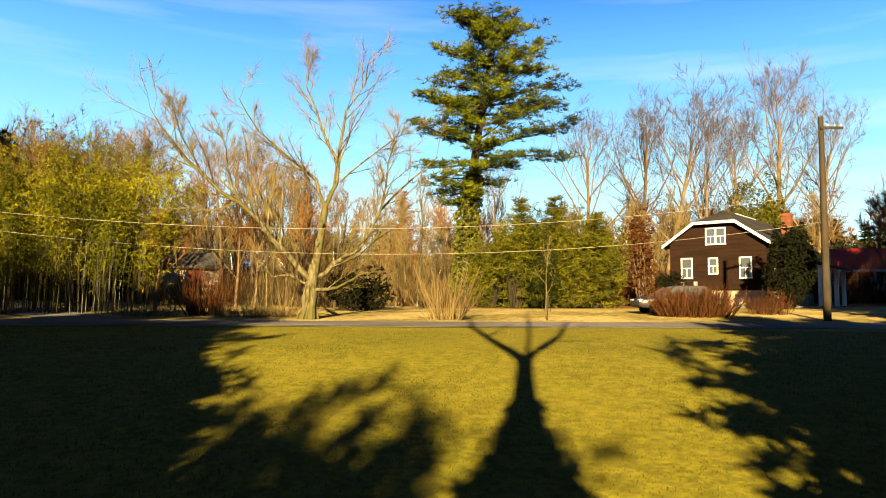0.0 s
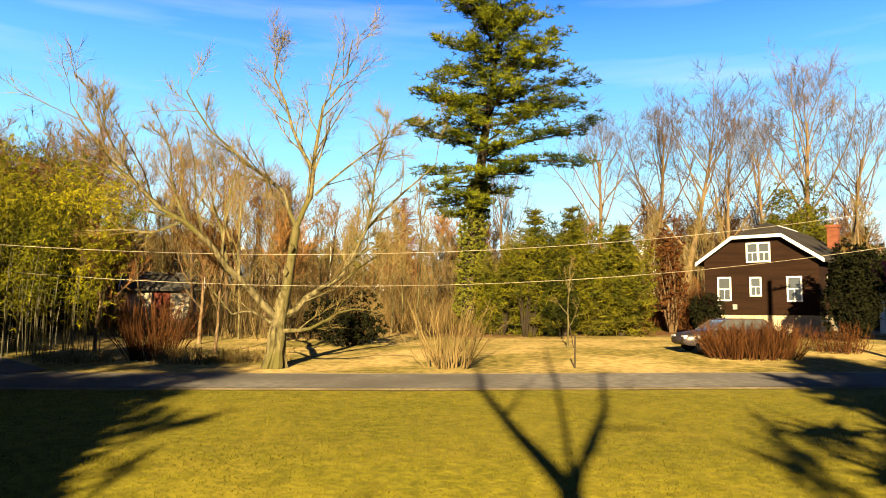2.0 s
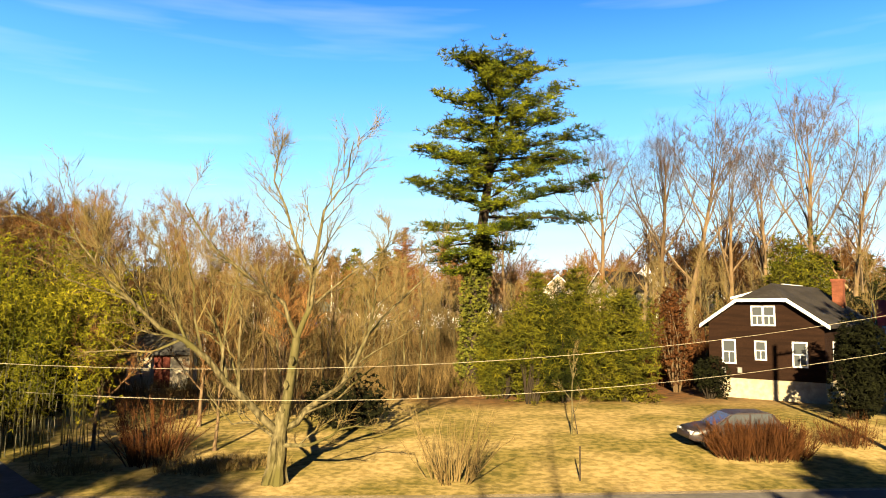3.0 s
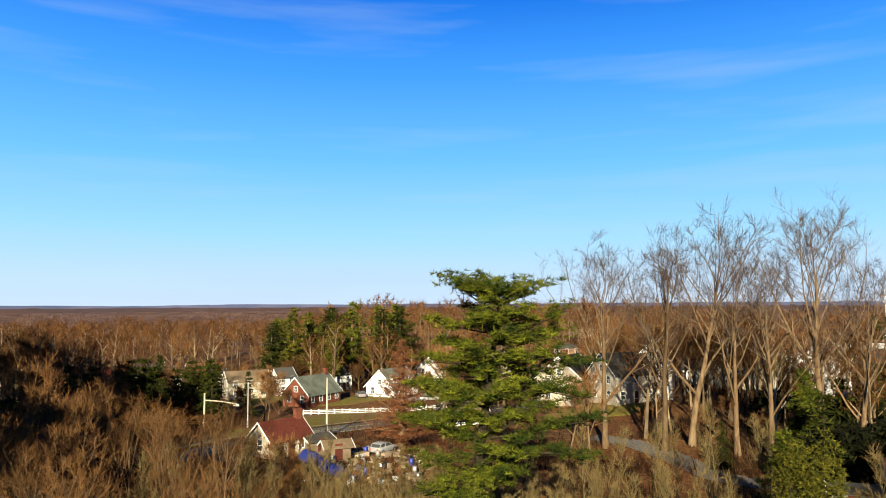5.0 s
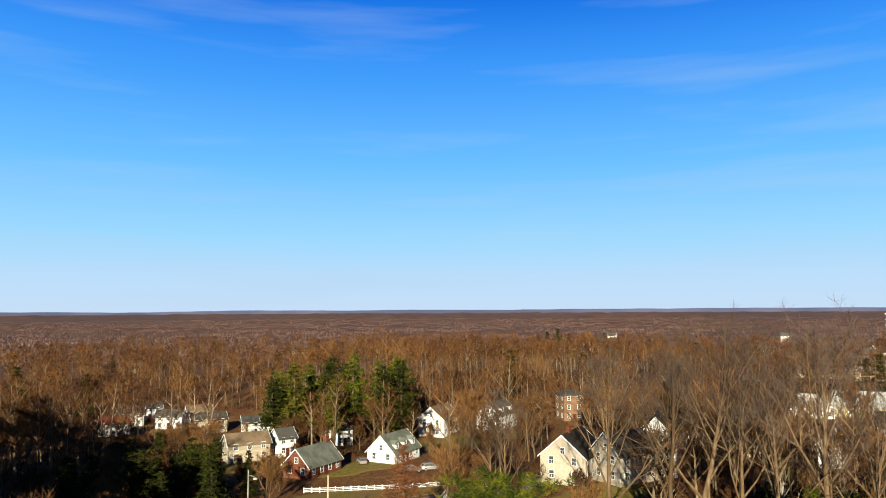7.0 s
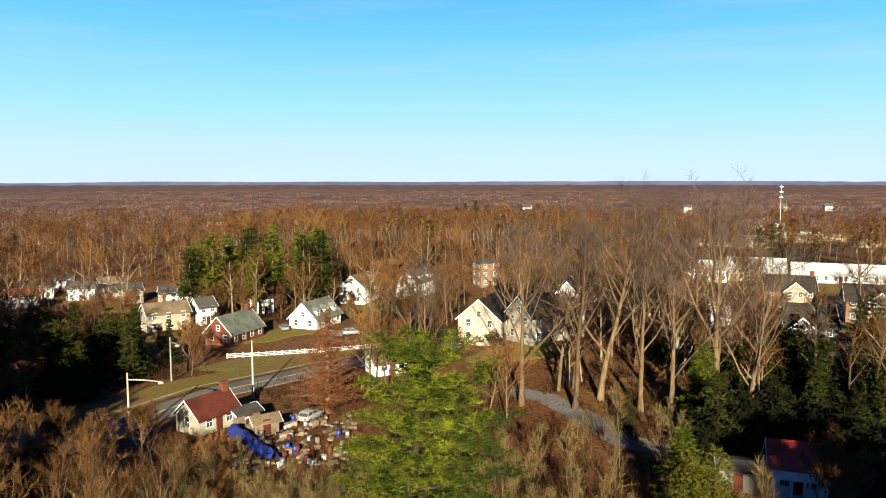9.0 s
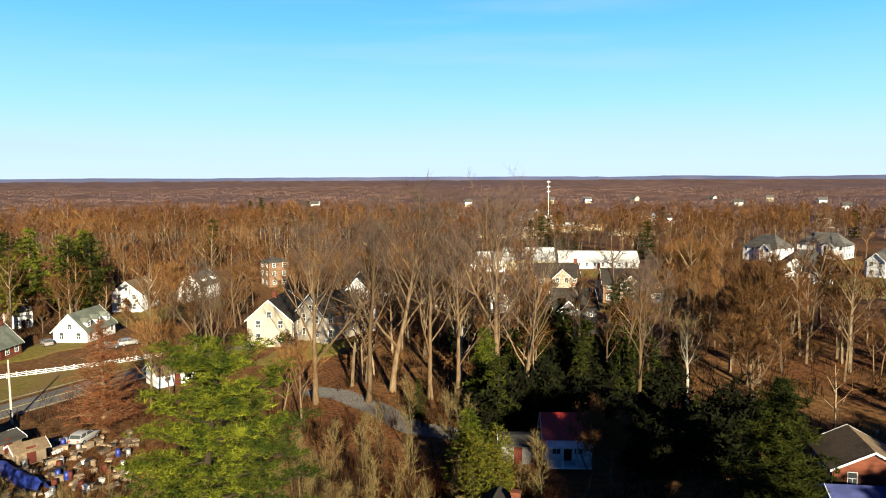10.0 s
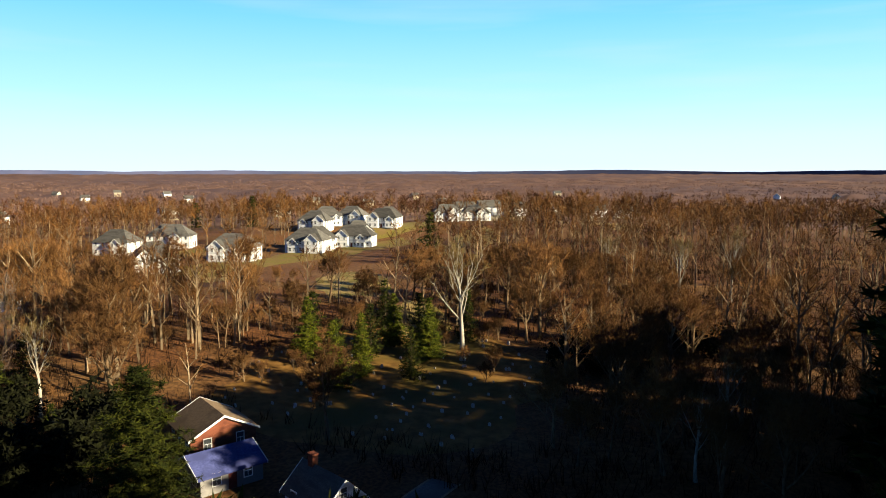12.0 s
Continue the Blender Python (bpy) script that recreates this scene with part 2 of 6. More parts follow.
def ground_material():
    """Lawn before the road, tan dry grass beyond it, leaf litter in the woods, patched by broad noise."""
    m = bpy.data.materials.new("ground_cover")
    m.use_nodes = True
    n, l = m.node_tree.nodes, m.node_tree.links
    bsdf, geo = n["Principled BSDF"], n.new("ShaderNodeNewGeometry")
    bsdf.inputs["Roughness"].default_value = 1.0
    bsdf.inputs["Specular IOR Level"].default_value = 0.1

    def noise_of(scale, detail=4.0):
        t = n.new("ShaderNodeTexNoise")
        t.inputs["Scale"].default_value, t.inputs["Detail"].default_value = scale, detail
        l.new(geo.outputs["Position"], t.inputs["Vector"])
        return t.outputs["Fac"]

    def two(fac, a, b, lo=0.4, hi=0.6):
        r = n.new("ShaderNodeValToRGB")
        r.color_ramp.elements[0].position, r.color_ramp.elements[1].position = lo, hi
        r.color_ramp.elements[0].color, r.color_ramp.elements[1].color = (*a, 1), (*b, 1)
        l.new(fac, r.inputs["Fac"])
        return r.outputs["Color"]

    def mixed(fac, a, b):
        x = n.new("ShaderNodeMix")
        x.data_type = "RGBA"
        l.new(fac, x.inputs["Factor"])
        l.new(a, x.inputs["A"])
        l.new(b, x.inputs["B"])
        return x.outputs["Result"]

    def step(value, a, b):
        r = n.new("ShaderNodeMapRange")
        r.interpolation_type = "SMOOTHSTEP"
        r.inputs["From Min"].default_value, r.inputs["From Max"].default_value = a, b
        l.new(value, r.inputs["Value"])
        return r.outputs["Result"]

    def maths(op, a, b):
        x = n.new("ShaderNodeMath")
        x.operation = op
        for k, v in enumerate((a, b)):
            if isinstance(v, (int, float)):
                x.inputs[k].default_value = v
            else:
                l.new(v, x.inputs[k])
        return x.outputs["Value"]

    xyz = n.new("ShaderNodeSeparateXYZ")
    l.new(geo.outputs["Position"], xyz.inputs["Vector"])
    lawn = mixed(noise_of(0.45), two(noise_of(5.0), (0.036, 0.0395, 0.0022), (0.082, 0.080, 0.005)), two(noise_of(2.0), (0.072, 0.060, 0.006), (0.108, 0.088, 0.011)))
    tan = mixed(two(noise_of(0.22), (0, 0, 0), (1, 1, 1), 0.38, 0.58), two(noise_of(3.0), (0.1596, 0.1176, 0.042), (0.252, 0.189, 0.0798)), two(noise_of(3.0), (0.0588, 0.05208, 0.01008), (0.1344, 0.105, 0.0294)))
    litter = mixed(two(noise_of(0.06), (0, 0, 0), (1, 1, 1)), two(noise_of(2.0), (0.02793, 0.01247, 0.00441), (0.0798, 0.03257, 0.01008)), two(noise_of(1.0), (0.0399, 0.02079, 0.00693), (0.08778, 0.04574, 0.01575)))
    wob = maths("MULTIPLY", maths("SUBTRACT", noise_of(0.15), 0.5), 10.0)
    beyond = step(maths("ADD", xyz.outputs["Y"], wob), 48, 56)
    col = mixed(beyond, tan, litter)
    side = maths("MAXIMUM", step(maths("ABSOLUTE", xyz.outputs["X"], 0), 40, 60), step(xyz.outputs["Y"], 29.0, 30.0))
    col = mixed(side, lawn, mixed(step(xyz.outputs["X"], 50, 60), col, litter))
    l.new(col, bsdf.inputs["Base Color"])
    bp = n.new("ShaderNodeBump")
    bp.inputs["Strength"].default_value, bp.inputs["Distance"].default_value = 0.6, 0.05
    l.new(noise_of(7.0), bp.inputs["Height"])
    l.new(bp.outputs["Normal"], bsdf.inputs["Normal"])
    return m


GROUND = ground_material()


# ---- mesh helpers ----
class Geo:
    """Collects triangles for one mesh."""

    def __init__(self):
        self.v, self.f, self.n = [], [], 0

    def add(self, verts, tris):
        self.v.append(np.asarray(verts, float).reshape(-1, 3))
        self.f.append(np.asarray(tris, int).reshape(-1, 3) + self.n)
        self.n += len(self.v[-1])

    def tube(self, pts, radii, sides=6, cap=False):
        pts = np.asarray(pts, float)
        rings = []
        for i in range(len(pts)):
            d = pts[min(i + 1, len(pts) - 1)] - pts[max(i - 1, 0)]
            d = d / (np.linalg.norm(d) + 1e-9)
            a = np.cross(d, (0, 0, 1) if abs(d[2]) < 0.9 else (1, 0, 0))
            a /= np.linalg.norm(a)
            b = np.cross(d, a)
            ang = np.arange(sides) * 2 * math.pi / sides
            rings.append(pts[i] + radii[i] * (np.cos(ang)[:, None] * a + np.sin(ang)[:, None] * b))
        tris = []
        for i in range(len(pts) - 1):
            for k in range(sides):
                p, q = i * sides + k, i * sides + (k + 1) % sides
                tris += [(p, q, q + sides), (p, q + sides, p + sides)]
        if cap:
            e = (len(pts) - 1) * sides
            tris += [(e, e + k, e + k + 1) for k in range(1, sides - 1)] + [(0, k + 1, k) for k in range(1, sides - 1)]
        self.add(np.concatenate(rings), tris)

    def box(self, lo, hi):
        x, y, z = zip(lo, hi)
        v = [(x[i], y[j], z[k]) for i in (0, 1) for j in (0, 1) for k in (0, 1)]
        q = [(0, 1, 3, 2), (4, 6, 7, 5), (0, 4, 5, 1), (2, 3, 7, 6), (0, 2, 6, 4), (1, 5, 7, 3)]
        self.add(v, [t for a, b, c, d in q for t in ((a, b, c), (a, c, d))])

    def prism(self, profile, axis_from, axis_to):
        """Extrudes a closed profile of (u, z), convex, along y from one value to another, in x-z."""
        n = len(profile)
        v = [(u, axis_from, z) for u, z in profile] + [(u, axis_to, z) for u, z in profile]
        t = [(0, i, i + 1) for i in range(1, n - 1)] + [(n, n + i + 1, n + i) for i in range(1, n - 1)]
        for i in range(n):
            j = (i + 1) % n
            t += [(i, n + i, n + j), (i, n + j, j)]
        self.add(v, t)

    def mesh(self, name):
        v, f = np.concatenate(self.v), np.concatenate(self.f)
        me = bpy.data.meshes.new(name)
        me.vertices.add(len(v))
        me.vertices.foreach_set("co", v.astype(np.float32).ravel())
        me.loops.add(len(f) * 3)
        me.loops.foreach_set("vertex_index", f.astype(np.int32).ravel())
        me.polygons.add(len(f))
        me.polygons.foreach_set("loop_start", np.arange(len(f), dtype=np.int32) * 3)
        me.update(calc_edges=True)
        me.validate()
        me.set_sharp_from_angle(angle=radians(50))
        return me


def part(name, geo, mat, parent=None, label="", smooth_shade=False):
    me = geo.mesh(name) if isinstance(geo, Geo) else geo
    if not me.materials:
        me.materials.append(mat)
    if smooth_shade:
        me.polygons.foreach_set("use_smooth", [True] * len(me.polygons))
    ob = new(name, me)
    ob.parent = parent
    return tagged(ob, label)


def thing(name, m, label, category, group=""):
    ob = new(name)
    ob.empty_display_size = 0.3
    ob.matrix_world = m
    return tagged(ob, label, category, group)


# (42, -22, 16) is an unseen rise that lifts the shade-casting spruces
CTRL = [(-60, 20, -1), (-6, 33, 0), (7, 49, .4), (20, 48, .6), (40, 45, .8), (45, 80, 2), (20, 130, 3.5), (40, 150, 5), (80, 135, 4.5),
        (40, 245, 1), (-30, 160, 2), (-23, 100, 4), (-36, 113, 2.5), (-16, 172, 2.2), (-6, 220, -1.5), (-70, 260, -6),
        (-53, 180, .5), (-12, 80, 2), (-118, 290, -5), (160, 110, 6), (65, 50, 1), (100, 28, .5), (120, -30, 0), (-70, 80, 1), (70, -8, -.5), (186, 160, 4.5), (224, 157, 4), (300, 142, 3), (345, 178, 12), (420, 150, 14), (445, 120, 14), (-20, 325, 9), (35, 335, 10), (42, -22, 16), (60, -20, -1)]


def smooth(a, b, v):
    t = min(1.0, max(0.0, (v - a) / (b - a)))
    return t * t * (3 - 2 * t)


def ground_z(x, y):
    """Height of the land: a lawn rising to the road, then gentle hills, with an added unseen rise behind to the right.
    """
    s = w = 0.0
    for cx, cy, cz in CTRL:
        k = 1 / ((x - cx) ** 2 + (y - cy) ** 2 + 120.0) ** 1.6
        s, w = s + k * cz, w + k
    r = math.hypot(x, y - 8)
    far = s / w * (1 - smooth(260, 700, r)) - 7 * smooth(260, 700, r) + 18 * smooth(1400, 4300, r)
    lawn = -0.15 - 0.05 * (27.6 - max(y, 20)) - 0.14 * (20 - max(min(y, 20), 5.0)) if y < 27.6 else -0.15 + 0.03 * (y - 27.6)
    q = smooth(-4, -14, y) if x > 0 else 0.0
    k = smooth(34, 48, y) + (1 - smooth(34, 48, y)) * smooth(35 - 17 * q, 75 - 38 * q, abs(x))
    return lawn * (1 - k) + far * k if y < 48 else far


def on_ground(x, y, turn=0.0, sink=0.0):
    return pose(x, y, ground_z(x, y) - sink, 0, 0, turn)


# ---- the land ----
def land():
    g, rings, r = Geo(), [0.0], 0.0
    while r < 4900:
        r += 1.0 if r < 62 else r * 0.028
        rings.append(r)
    na = 240
    v = [(0, 8, ground_z(0, 8))]
    for r in rings[1:]:
        for k in range(na):
            a = 2 * math.pi * k / na
            x, y = r * math.sin(a), 8 + r * math.cos(a)
            v.append((x, y, ground_z(x, y)))
    t = [(0, 1 + (k + 1) % na, 1 + k) for k in range(na)]
    for i in range(len(rings) - 2):
        for k in range(na):
            p, q = 1 + i * na + k, 1 + i * na + (k + 1) % na
            t += [(p, q, q + na), (p, q + na, p + na)]
    g.add(v, t)
    return g


ground = tagged(part("ground", land(), GROUND, smooth_shade=True), "lawn, dry grass and leaf litter over gentle hills", "ground", kind="structure")


def ribbon(points, width, lift, step=2.0):
    """A strip of paving along a polyline, laid on the land, with a thickness."""
    g, pts = Geo(), []
    for (x0, y0), (x1, y1) in zip(points, points[1:]):
        n = max(1, int(math.hypot(x1 - x0, y1 - y0) / step))
        pts += [(x0 + (x1 - x0) * i / n, y0 + (y1 - y0) * i / n) for i in range(n)]
    pts.append(points[-1])
    v, t, k = [], [], 5
    for i, (x, y) in enumerate(pts):
        ax, ay = pts[max(i - 1, 0)]
        bx, by = pts[min(i + 1, len(pts) - 1)]
        d = math.hypot(bx - ax, by - ay)
        nx, ny = -(by - ay) / d, (bx - ax) / d
        for s in (-1, -0.5, 0, 0.5, 1):
            px, py = x + nx * s * width / 2, y + ny * s * width / 2
            v.append((px, py, ground_z(px, py) + lift))
    for i in range(len(pts) - 1):
        for j in range(4):
            p = i * k + j
            t += [(p, p + k, p + k + 1), (p, p + k + 1, p + 1)]
    g.add(v, t)
    return g


def patch(x, y, rx, ry, turn, mat, label, name="grass", lift=0.12):
    """An uneven-edged sheet of another ground cover lying on the land."""
    g, v, t, n, m = Geo(), [], [], 48, 7
    c, s = math.cos(radians(turn)), math.sin(radians(turn))
    for i in range(m + 1):
        for k in range(n):
            a = 2 * math.pi * k / n
            q = i / m * (1 + 0.3 * noise.noise((math.cos(a) * 2 + x, math.sin(a) * 2, 3.0)))
            u, w = rx * q * math.cos(a), ry * q * math.sin(a)
            px, py = x + u * c - w * s, y + u * s + w * c
            v.append((px, py, ground_z(px, py) + lift - (0.25 if i == m else 0)))
    for i in range(m):
        for k in range(n):
            p, q = i * n + k, i * n + (k + 1) % n
            t += [(p, p + n, q + n), (p, q + n, q)]
    g.add(v, t)
    return tagged(part(name, g, mat), label, "grass", kind="structure")


for x, y, rx, ry, turn in ((182, 92, 26, 11, 20), (150, 60, 18, 7, 25), (185, 140, 20, 9, 30), (430, 40, 60, 16, 10), (330, 96, 40, 12, 15)):
    patch(x, y, rx, ry, turn, FIELD, "tan dry field among bare trees")
for x, y, rx, ry, turn in ((205, 152, 34, 14, -10), (250, 140, 34, 14, -8), (300, 136, 30, 12, -8), (112, 152, 14, 8, -25), (-19, 146, 15, 6, 25), (-75, 252, 22, 9, 15), (-108, 268, 20, 10, 10), (-45, 180, 12, 8, 20), (-22, 170, 14, 6, 30), (10, 225, 20, 8, 5), (28, 140, 12, 6, 20), (0, 216, 20, 10, 10), (150, 208, 24, 12, -28), (350, 150, 40, 16, -10), (240, 190, 26, 12, -20)):
    patch(x, y, rx, ry, turn, YARD, "thin tan-green garden lawn before the houses")
patch(112, 50, 34, 30, 0, CHURCHYARD, "orange-brown leaf-strewn churchyard grass")


# ---- trees ----
def unit(v):
    return v / (np.linalg.norm(v) + 1e-9)


def wander(rng, start, direction, length, segments, bend, up):
    """A crooked line that starts along direction and is pulled upward."""
    pts, d = [np.array(start, float)], unit(np.array(direction, float))
    for _ in range(segments):
        d = unit(d + rng.normal(0, bend, 3) + np.array((0, 0, up)))
        pts.append(pts[-1] + d * length / segments)
    return np.array(pts)


def twig_spray(rng, geo, pts, count, length, width, up=0.25, spread=0.9, lo=0.25):
    """Fine twigs, each one thin tapered blade, along a line."""
    n = len(pts) - 1
    s = (lo + (1 - lo) * rng.random(count)) * n
    i = np.minimum(s.astype(int), n - 1)
    base = pts[i] + (pts[i + 1] - pts[i]) * (s - i)[:, None]
    d = pts[i + 1] - pts[i]
    d /= np.linalg.norm(d, axis=1)[:, None] + 1e-9
    d = d + rng.normal(0, spread, (count, 3)) + np.array((0, 0, up))
    d /= np.linalg.norm(d, axis=1)[:, None]
    ln = length * rng.uniform(0.5, 1.2, count)[:, None]
    side = np.cross(d, rng.normal(0, 1, (count, 3)))
    side /= np.linalg.norm(side, axis=1)[:, None] + 1e-9
    v = np.stack([base - side * width / 2, base + side * width / 2, base + d * ln], 1).reshape(-1, 3)
    geo.add(v, np.arange(count * 3))
    return base + d * ln * 0.5, d


def limb(rng, wood, twigs, pts, r0, r1, levels, kids, ratio, twig_n, twig_len, twig_w, up=0.12, open_angle=0.8, start=0.3, sides=5, thin=False, fan=(0.45, 0.55), fewer=1):
    """A limb along pts that divides again and again, down to twigs. thin: the last branches are plain tapered blades."""
    n = len(pts)
    rad = np.linspace(r0, r1, n)
    if thin and levels == 0:
        d = unit(pts[-1] - pts[0])
        side = unit(np.cross(d, rng.normal(0, 1, 3))) * max(r0, twig_w * 0.6)
        twigs.add([pts[0] - side, pts[0] + side, pts[-1]], [(0, 1, 2)])
    else:
        wood.tube(pts, rad, sides)
    total = np.linalg.norm(np.diff(pts, axis=0), axis=1).sum()
    if levels == 0:
        twig_spray(rng, twigs, pts, twig_n, twig_len, twig_w, *fan, 0.1)
        return
    for c in range(kids):
        s = (start + (1 - start) * (c + rng.random()) / kids) * (n - 1)
        i = min(int(s), n - 2)
        p = pts[i] + (pts[i + 1] - pts[i]) * (s - i)
        d = unit(pts[i + 1] - pts[i])
        side = unit(np.cross(d, rng.normal(0, 1, 3)))
        dd = unit(d * math.cos(open_angle) + side * math.sin(open_angle) * rng.uniform(0.7, 1.2))
        ln = total * ratio * rng.uniform(0.6, 1.25) * (1.15 - 0.5 * s / (n - 1))
        rr = max(rad[i] * 0.5, 0.012)
        limb(rng, wood, twigs, wander(rng, p, dd, ln, 3, 0.16, up), rr, max(rr * 0.3, 0.008), levels - 1,
             max(3, kids - fewer), ratio * 1.1, twig_n, twig_len, twig_w, up, open_angle, 0.2, 3, thin, fan, fewer)
    twig_spray(rng, twigs, pts, twig_n, twig_len, twig_w, *fan, 0.5)


def bare_tree(seed, height, girth, clear=0.35, limbs=11, kids=5, levels=1, twig_n=9, twig_len=1.0, twig_w=0.035, spread=0.5, angle=0.75, fork=False, thin=True):
    """Wood and twigs of a leafless tree standing at the origin."""
    rng = np.random.default_rng(seed)
    wood, twigs = Geo(), Geo()
    trunk = wander(rng, (0, 0, -0.4), (rng.normal(0, 0.05), rng.normal(0, 0.05), 1), height * (0.55 if fork else 0.86), 8, 0.05, 0.08)
    rad = girth * np.linspace(1, 0.3 if fork else 0.16, 9) ** 1.1
    rad[0] *= 1.35
    wood.tube(trunk, rad, 8)
    for c in range(limbs):
        f = clear + (1 - clear) * ((c + rng.random() * 0.8) / limbs) ** (0.8 if not fork else 0.5)
        s = min(f * 8, 7.99)
        i = int(s)
        p = trunk[i] + (trunk[i + 1] - trunk[i]) * (s - i)
        a = c * 2.4 + rng.normal(0, 0.4)
        tilt = angle * rng.uniform(0.75, 1.2) * (1.1 - 0.55 * f)
        d = (math.cos(a) * math.sin(tilt), math.sin(a) * math.sin(tilt), math.cos(tilt))
        ln = height * spread * rng.uniform(0.7, 1.1) * (1.1 - 0.62 * max(0, (f - clear) / (1 - clear)))
        r = max(rad[i] * 0.5, 0.03)
        limb(rng, wood, twigs, wander(rng, p, d, ln, 5, 0.13, 0.13), r, r * 0.2, levels, kids, 0.42, twig_n, twig_len, twig_w, start=0.25, sides=4, thin=thin)
    return wood, twigs


def tree_kind(seeds, wood_mat, twig_mat, **args):
    """Meshes for several trees of one kind, to be shared."""
    made = []
    for s in seeds:
        w, t = bare_tree(s, **args)
        made.append((w.mesh("trunk"), t.mesh("crown")))
        made[-1][0].materials.append(wood_mat)
        made[-1][1].materials.append(twig_mat)
    return made


def plant(name, pair, x, y, label, category="tree", group="", scale=1.0, turn=0.0, sink=0.1):
    ob = thing(name, on_ground(x, y, turn, sink) @ Matrix.Scale(scale, 4), label, category, group)
    for nm, me in zip(("trunk", "crown"), pair):
        o = new(nm, me)
        o.parent = ob
    return ob


def tufts(rng, geo, centres, size, blades, width, flat=0.6, up=0.3):
    """Bursts of needles or narrow leaves round each centre."""
    c = np.repeat(np.asarray(centres), blades, 0)
    d = rng.normal(0, 1, c.shape) * np.array((1, 1, flat)) + np.array((0, 0, up))
    d /= np.linalg.norm(d, axis=1)[:, None] + 1e-9
    side = np.cross(d, rng.normal(0, 1, c.shape))
    side /= np.linalg.norm(side, axis=1)[:, None] + 1e-9
    ln = size * rng.uniform(0.6, 1.2, len(c))[:, None]
    w = width * rng.uniform(0.7, 1.3, len(c))[:, None]
    v = np.stack([c + d * ln * 0.1 - side * w / 2, c + d * ln * 0.1 + side * w / 2, c + d * ln], 1).reshape(-1, 3)
    geo.add(v, np.arange(len(c) * 3))


def conifer(seed, height, radius, clear=0.06, whorls=22, size=0.45, blades=9, width=0.07, droop=-0.1, per=1.0, shape=1.0, ragged=0.0):
    """A cone-shaped evergreen: trunk with whorls of branches set with tufts."""
    rng = np.random.default_rng(seed)
    wood, leaf = Geo(), Geo()
    wood.tube([(0, 0, -0.3), (0, 0, height * 0.5), (0, 0, height)], [radius * 0.09 + 0.05, radius * 0.05 + 0.03, 0.015], 7)
    for w in range(whorls):
        f = clear + (1 - clear) * (w + rng.uniform(-0.2, 0.2)) / whorls
        z = height * f
        reach = radius * (1 - max(0, (f - clear)) / (1 - clear)) ** shape * rng.uniform(0.8, 1.12) + 0.12
        n = max(4, int((5 + 5 * (1 - f)) * per))
        for k in range(n):
            a = 2 * math.pi * k / n + w * 0.9 + rng.normal(0, 0.15)
            ln = reach * rng.uniform(0.7 - ragged, 1.15 + ragged * 0.5)
            d = np.array((math.cos(a), math.sin(a), droop + 0.25 * f + rng.normal(0, ragged)))
            pts = wander(rng, (0, 0, z), d, ln, 3, 0.06, 0.03)
            wood.tube(pts, np.linspace(0.03 + ln * 0.006, 0.008, 4), 3)
            m = max(3, int(ln * 4.5 * per / (size * 2)))
            s = (0.15 + 0.85 * rng.random(m)) * 3
            i = np.minimum(s.astype(int), 2)
            c = pts[i] + (pts[i + 1] - pts[i]) * (s - i)[:, None] + rng.normal(0, 0.16 * size + 0.05 * ln, (m, 3)) * np.array((1, 1, 0.35))
            tufts(rng, leaf, c, size, blades, width, 0.5, 0.15)
    return wood, leaf


def bush(seed, rx, ry, height, stems=30, leaf_n=900, size=0.22, width=0.09, blades=5, uneven=0.3):
    """A rounded shrub: stems and an uneven shell of leaf bursts."""
    rng = np.random.default_rng(seed)
    wood, leaf = Geo(), Geo()
    lobes = [(rng.uniform(-0.55, 0.55) * rx, rng.uniform(-0.55, 0.55) * ry, height * rng.uniform(0.3, 0.72), rng.uniform(0.35, 0.6)) for _ in range(9)]
    for _ in range(stems):
        lx, ly, lz, lr = lobes[rng.integers(9)]
        wood.tube(wander(rng, (lx * 0.3, ly * 0.3, -0.2), (lx * 0.6, ly * 0.6, lz), lz * 1.1, 4, 0.12, 0.1), np.linspace(0.05, 0.012, 5), 4)
    c = []
    while len(c) < leaf_n:
        lx, ly, lz, lr = lobes[rng.integers(9)]
        d = unit(rng.normal(0, 1, 3))
        k = lr * (1 - uneven * rng.random() ** 2)
        p = np.array((lx + d[0] * rx * k, ly + d[1] * ry * k, lz + d[2] * height * k * 0.75))
        if p[2] > 0.05:
            c.append(p)
    tufts(rng, leaf, c, size, blades, width, 0.8, 0.2)
    return wood, leaf


def thicket(seed, rx, ry, height, stems, twig_n=14, twig_len=0.6, twig_w=0.02, r=0.02, lean=0.25):
    """Many leafless stems rising from one patch."""
    rng = np.random.default_rng(seed)
    wood, twigs = Geo(), Geo()
    for _ in range(stems):
        a, q = rng.uniform(0, 2 * math.pi), math.sqrt(rng.random())
        p = (rx * q * math.cos(a), ry * q * math.sin(a), -0.3)
        h = height * rng.uniform(0.5, 1.05)
        pts = wander(rng, p, (lean * math.cos(a) * q + rng.normal(0, 0.1), lean * math.sin(a) * q + rng.normal(0, 0.1), 1), h, 5, 0.1, 0.03)
        wood.tube(pts, np.linspace(r * (0.6 + h / height), r * 0.25, 6), 3)
        twig_spray(rng, twigs, pts, twig_n, twig_len, twig_w, up=0.5, spread=0.6)
    return wood, twigs


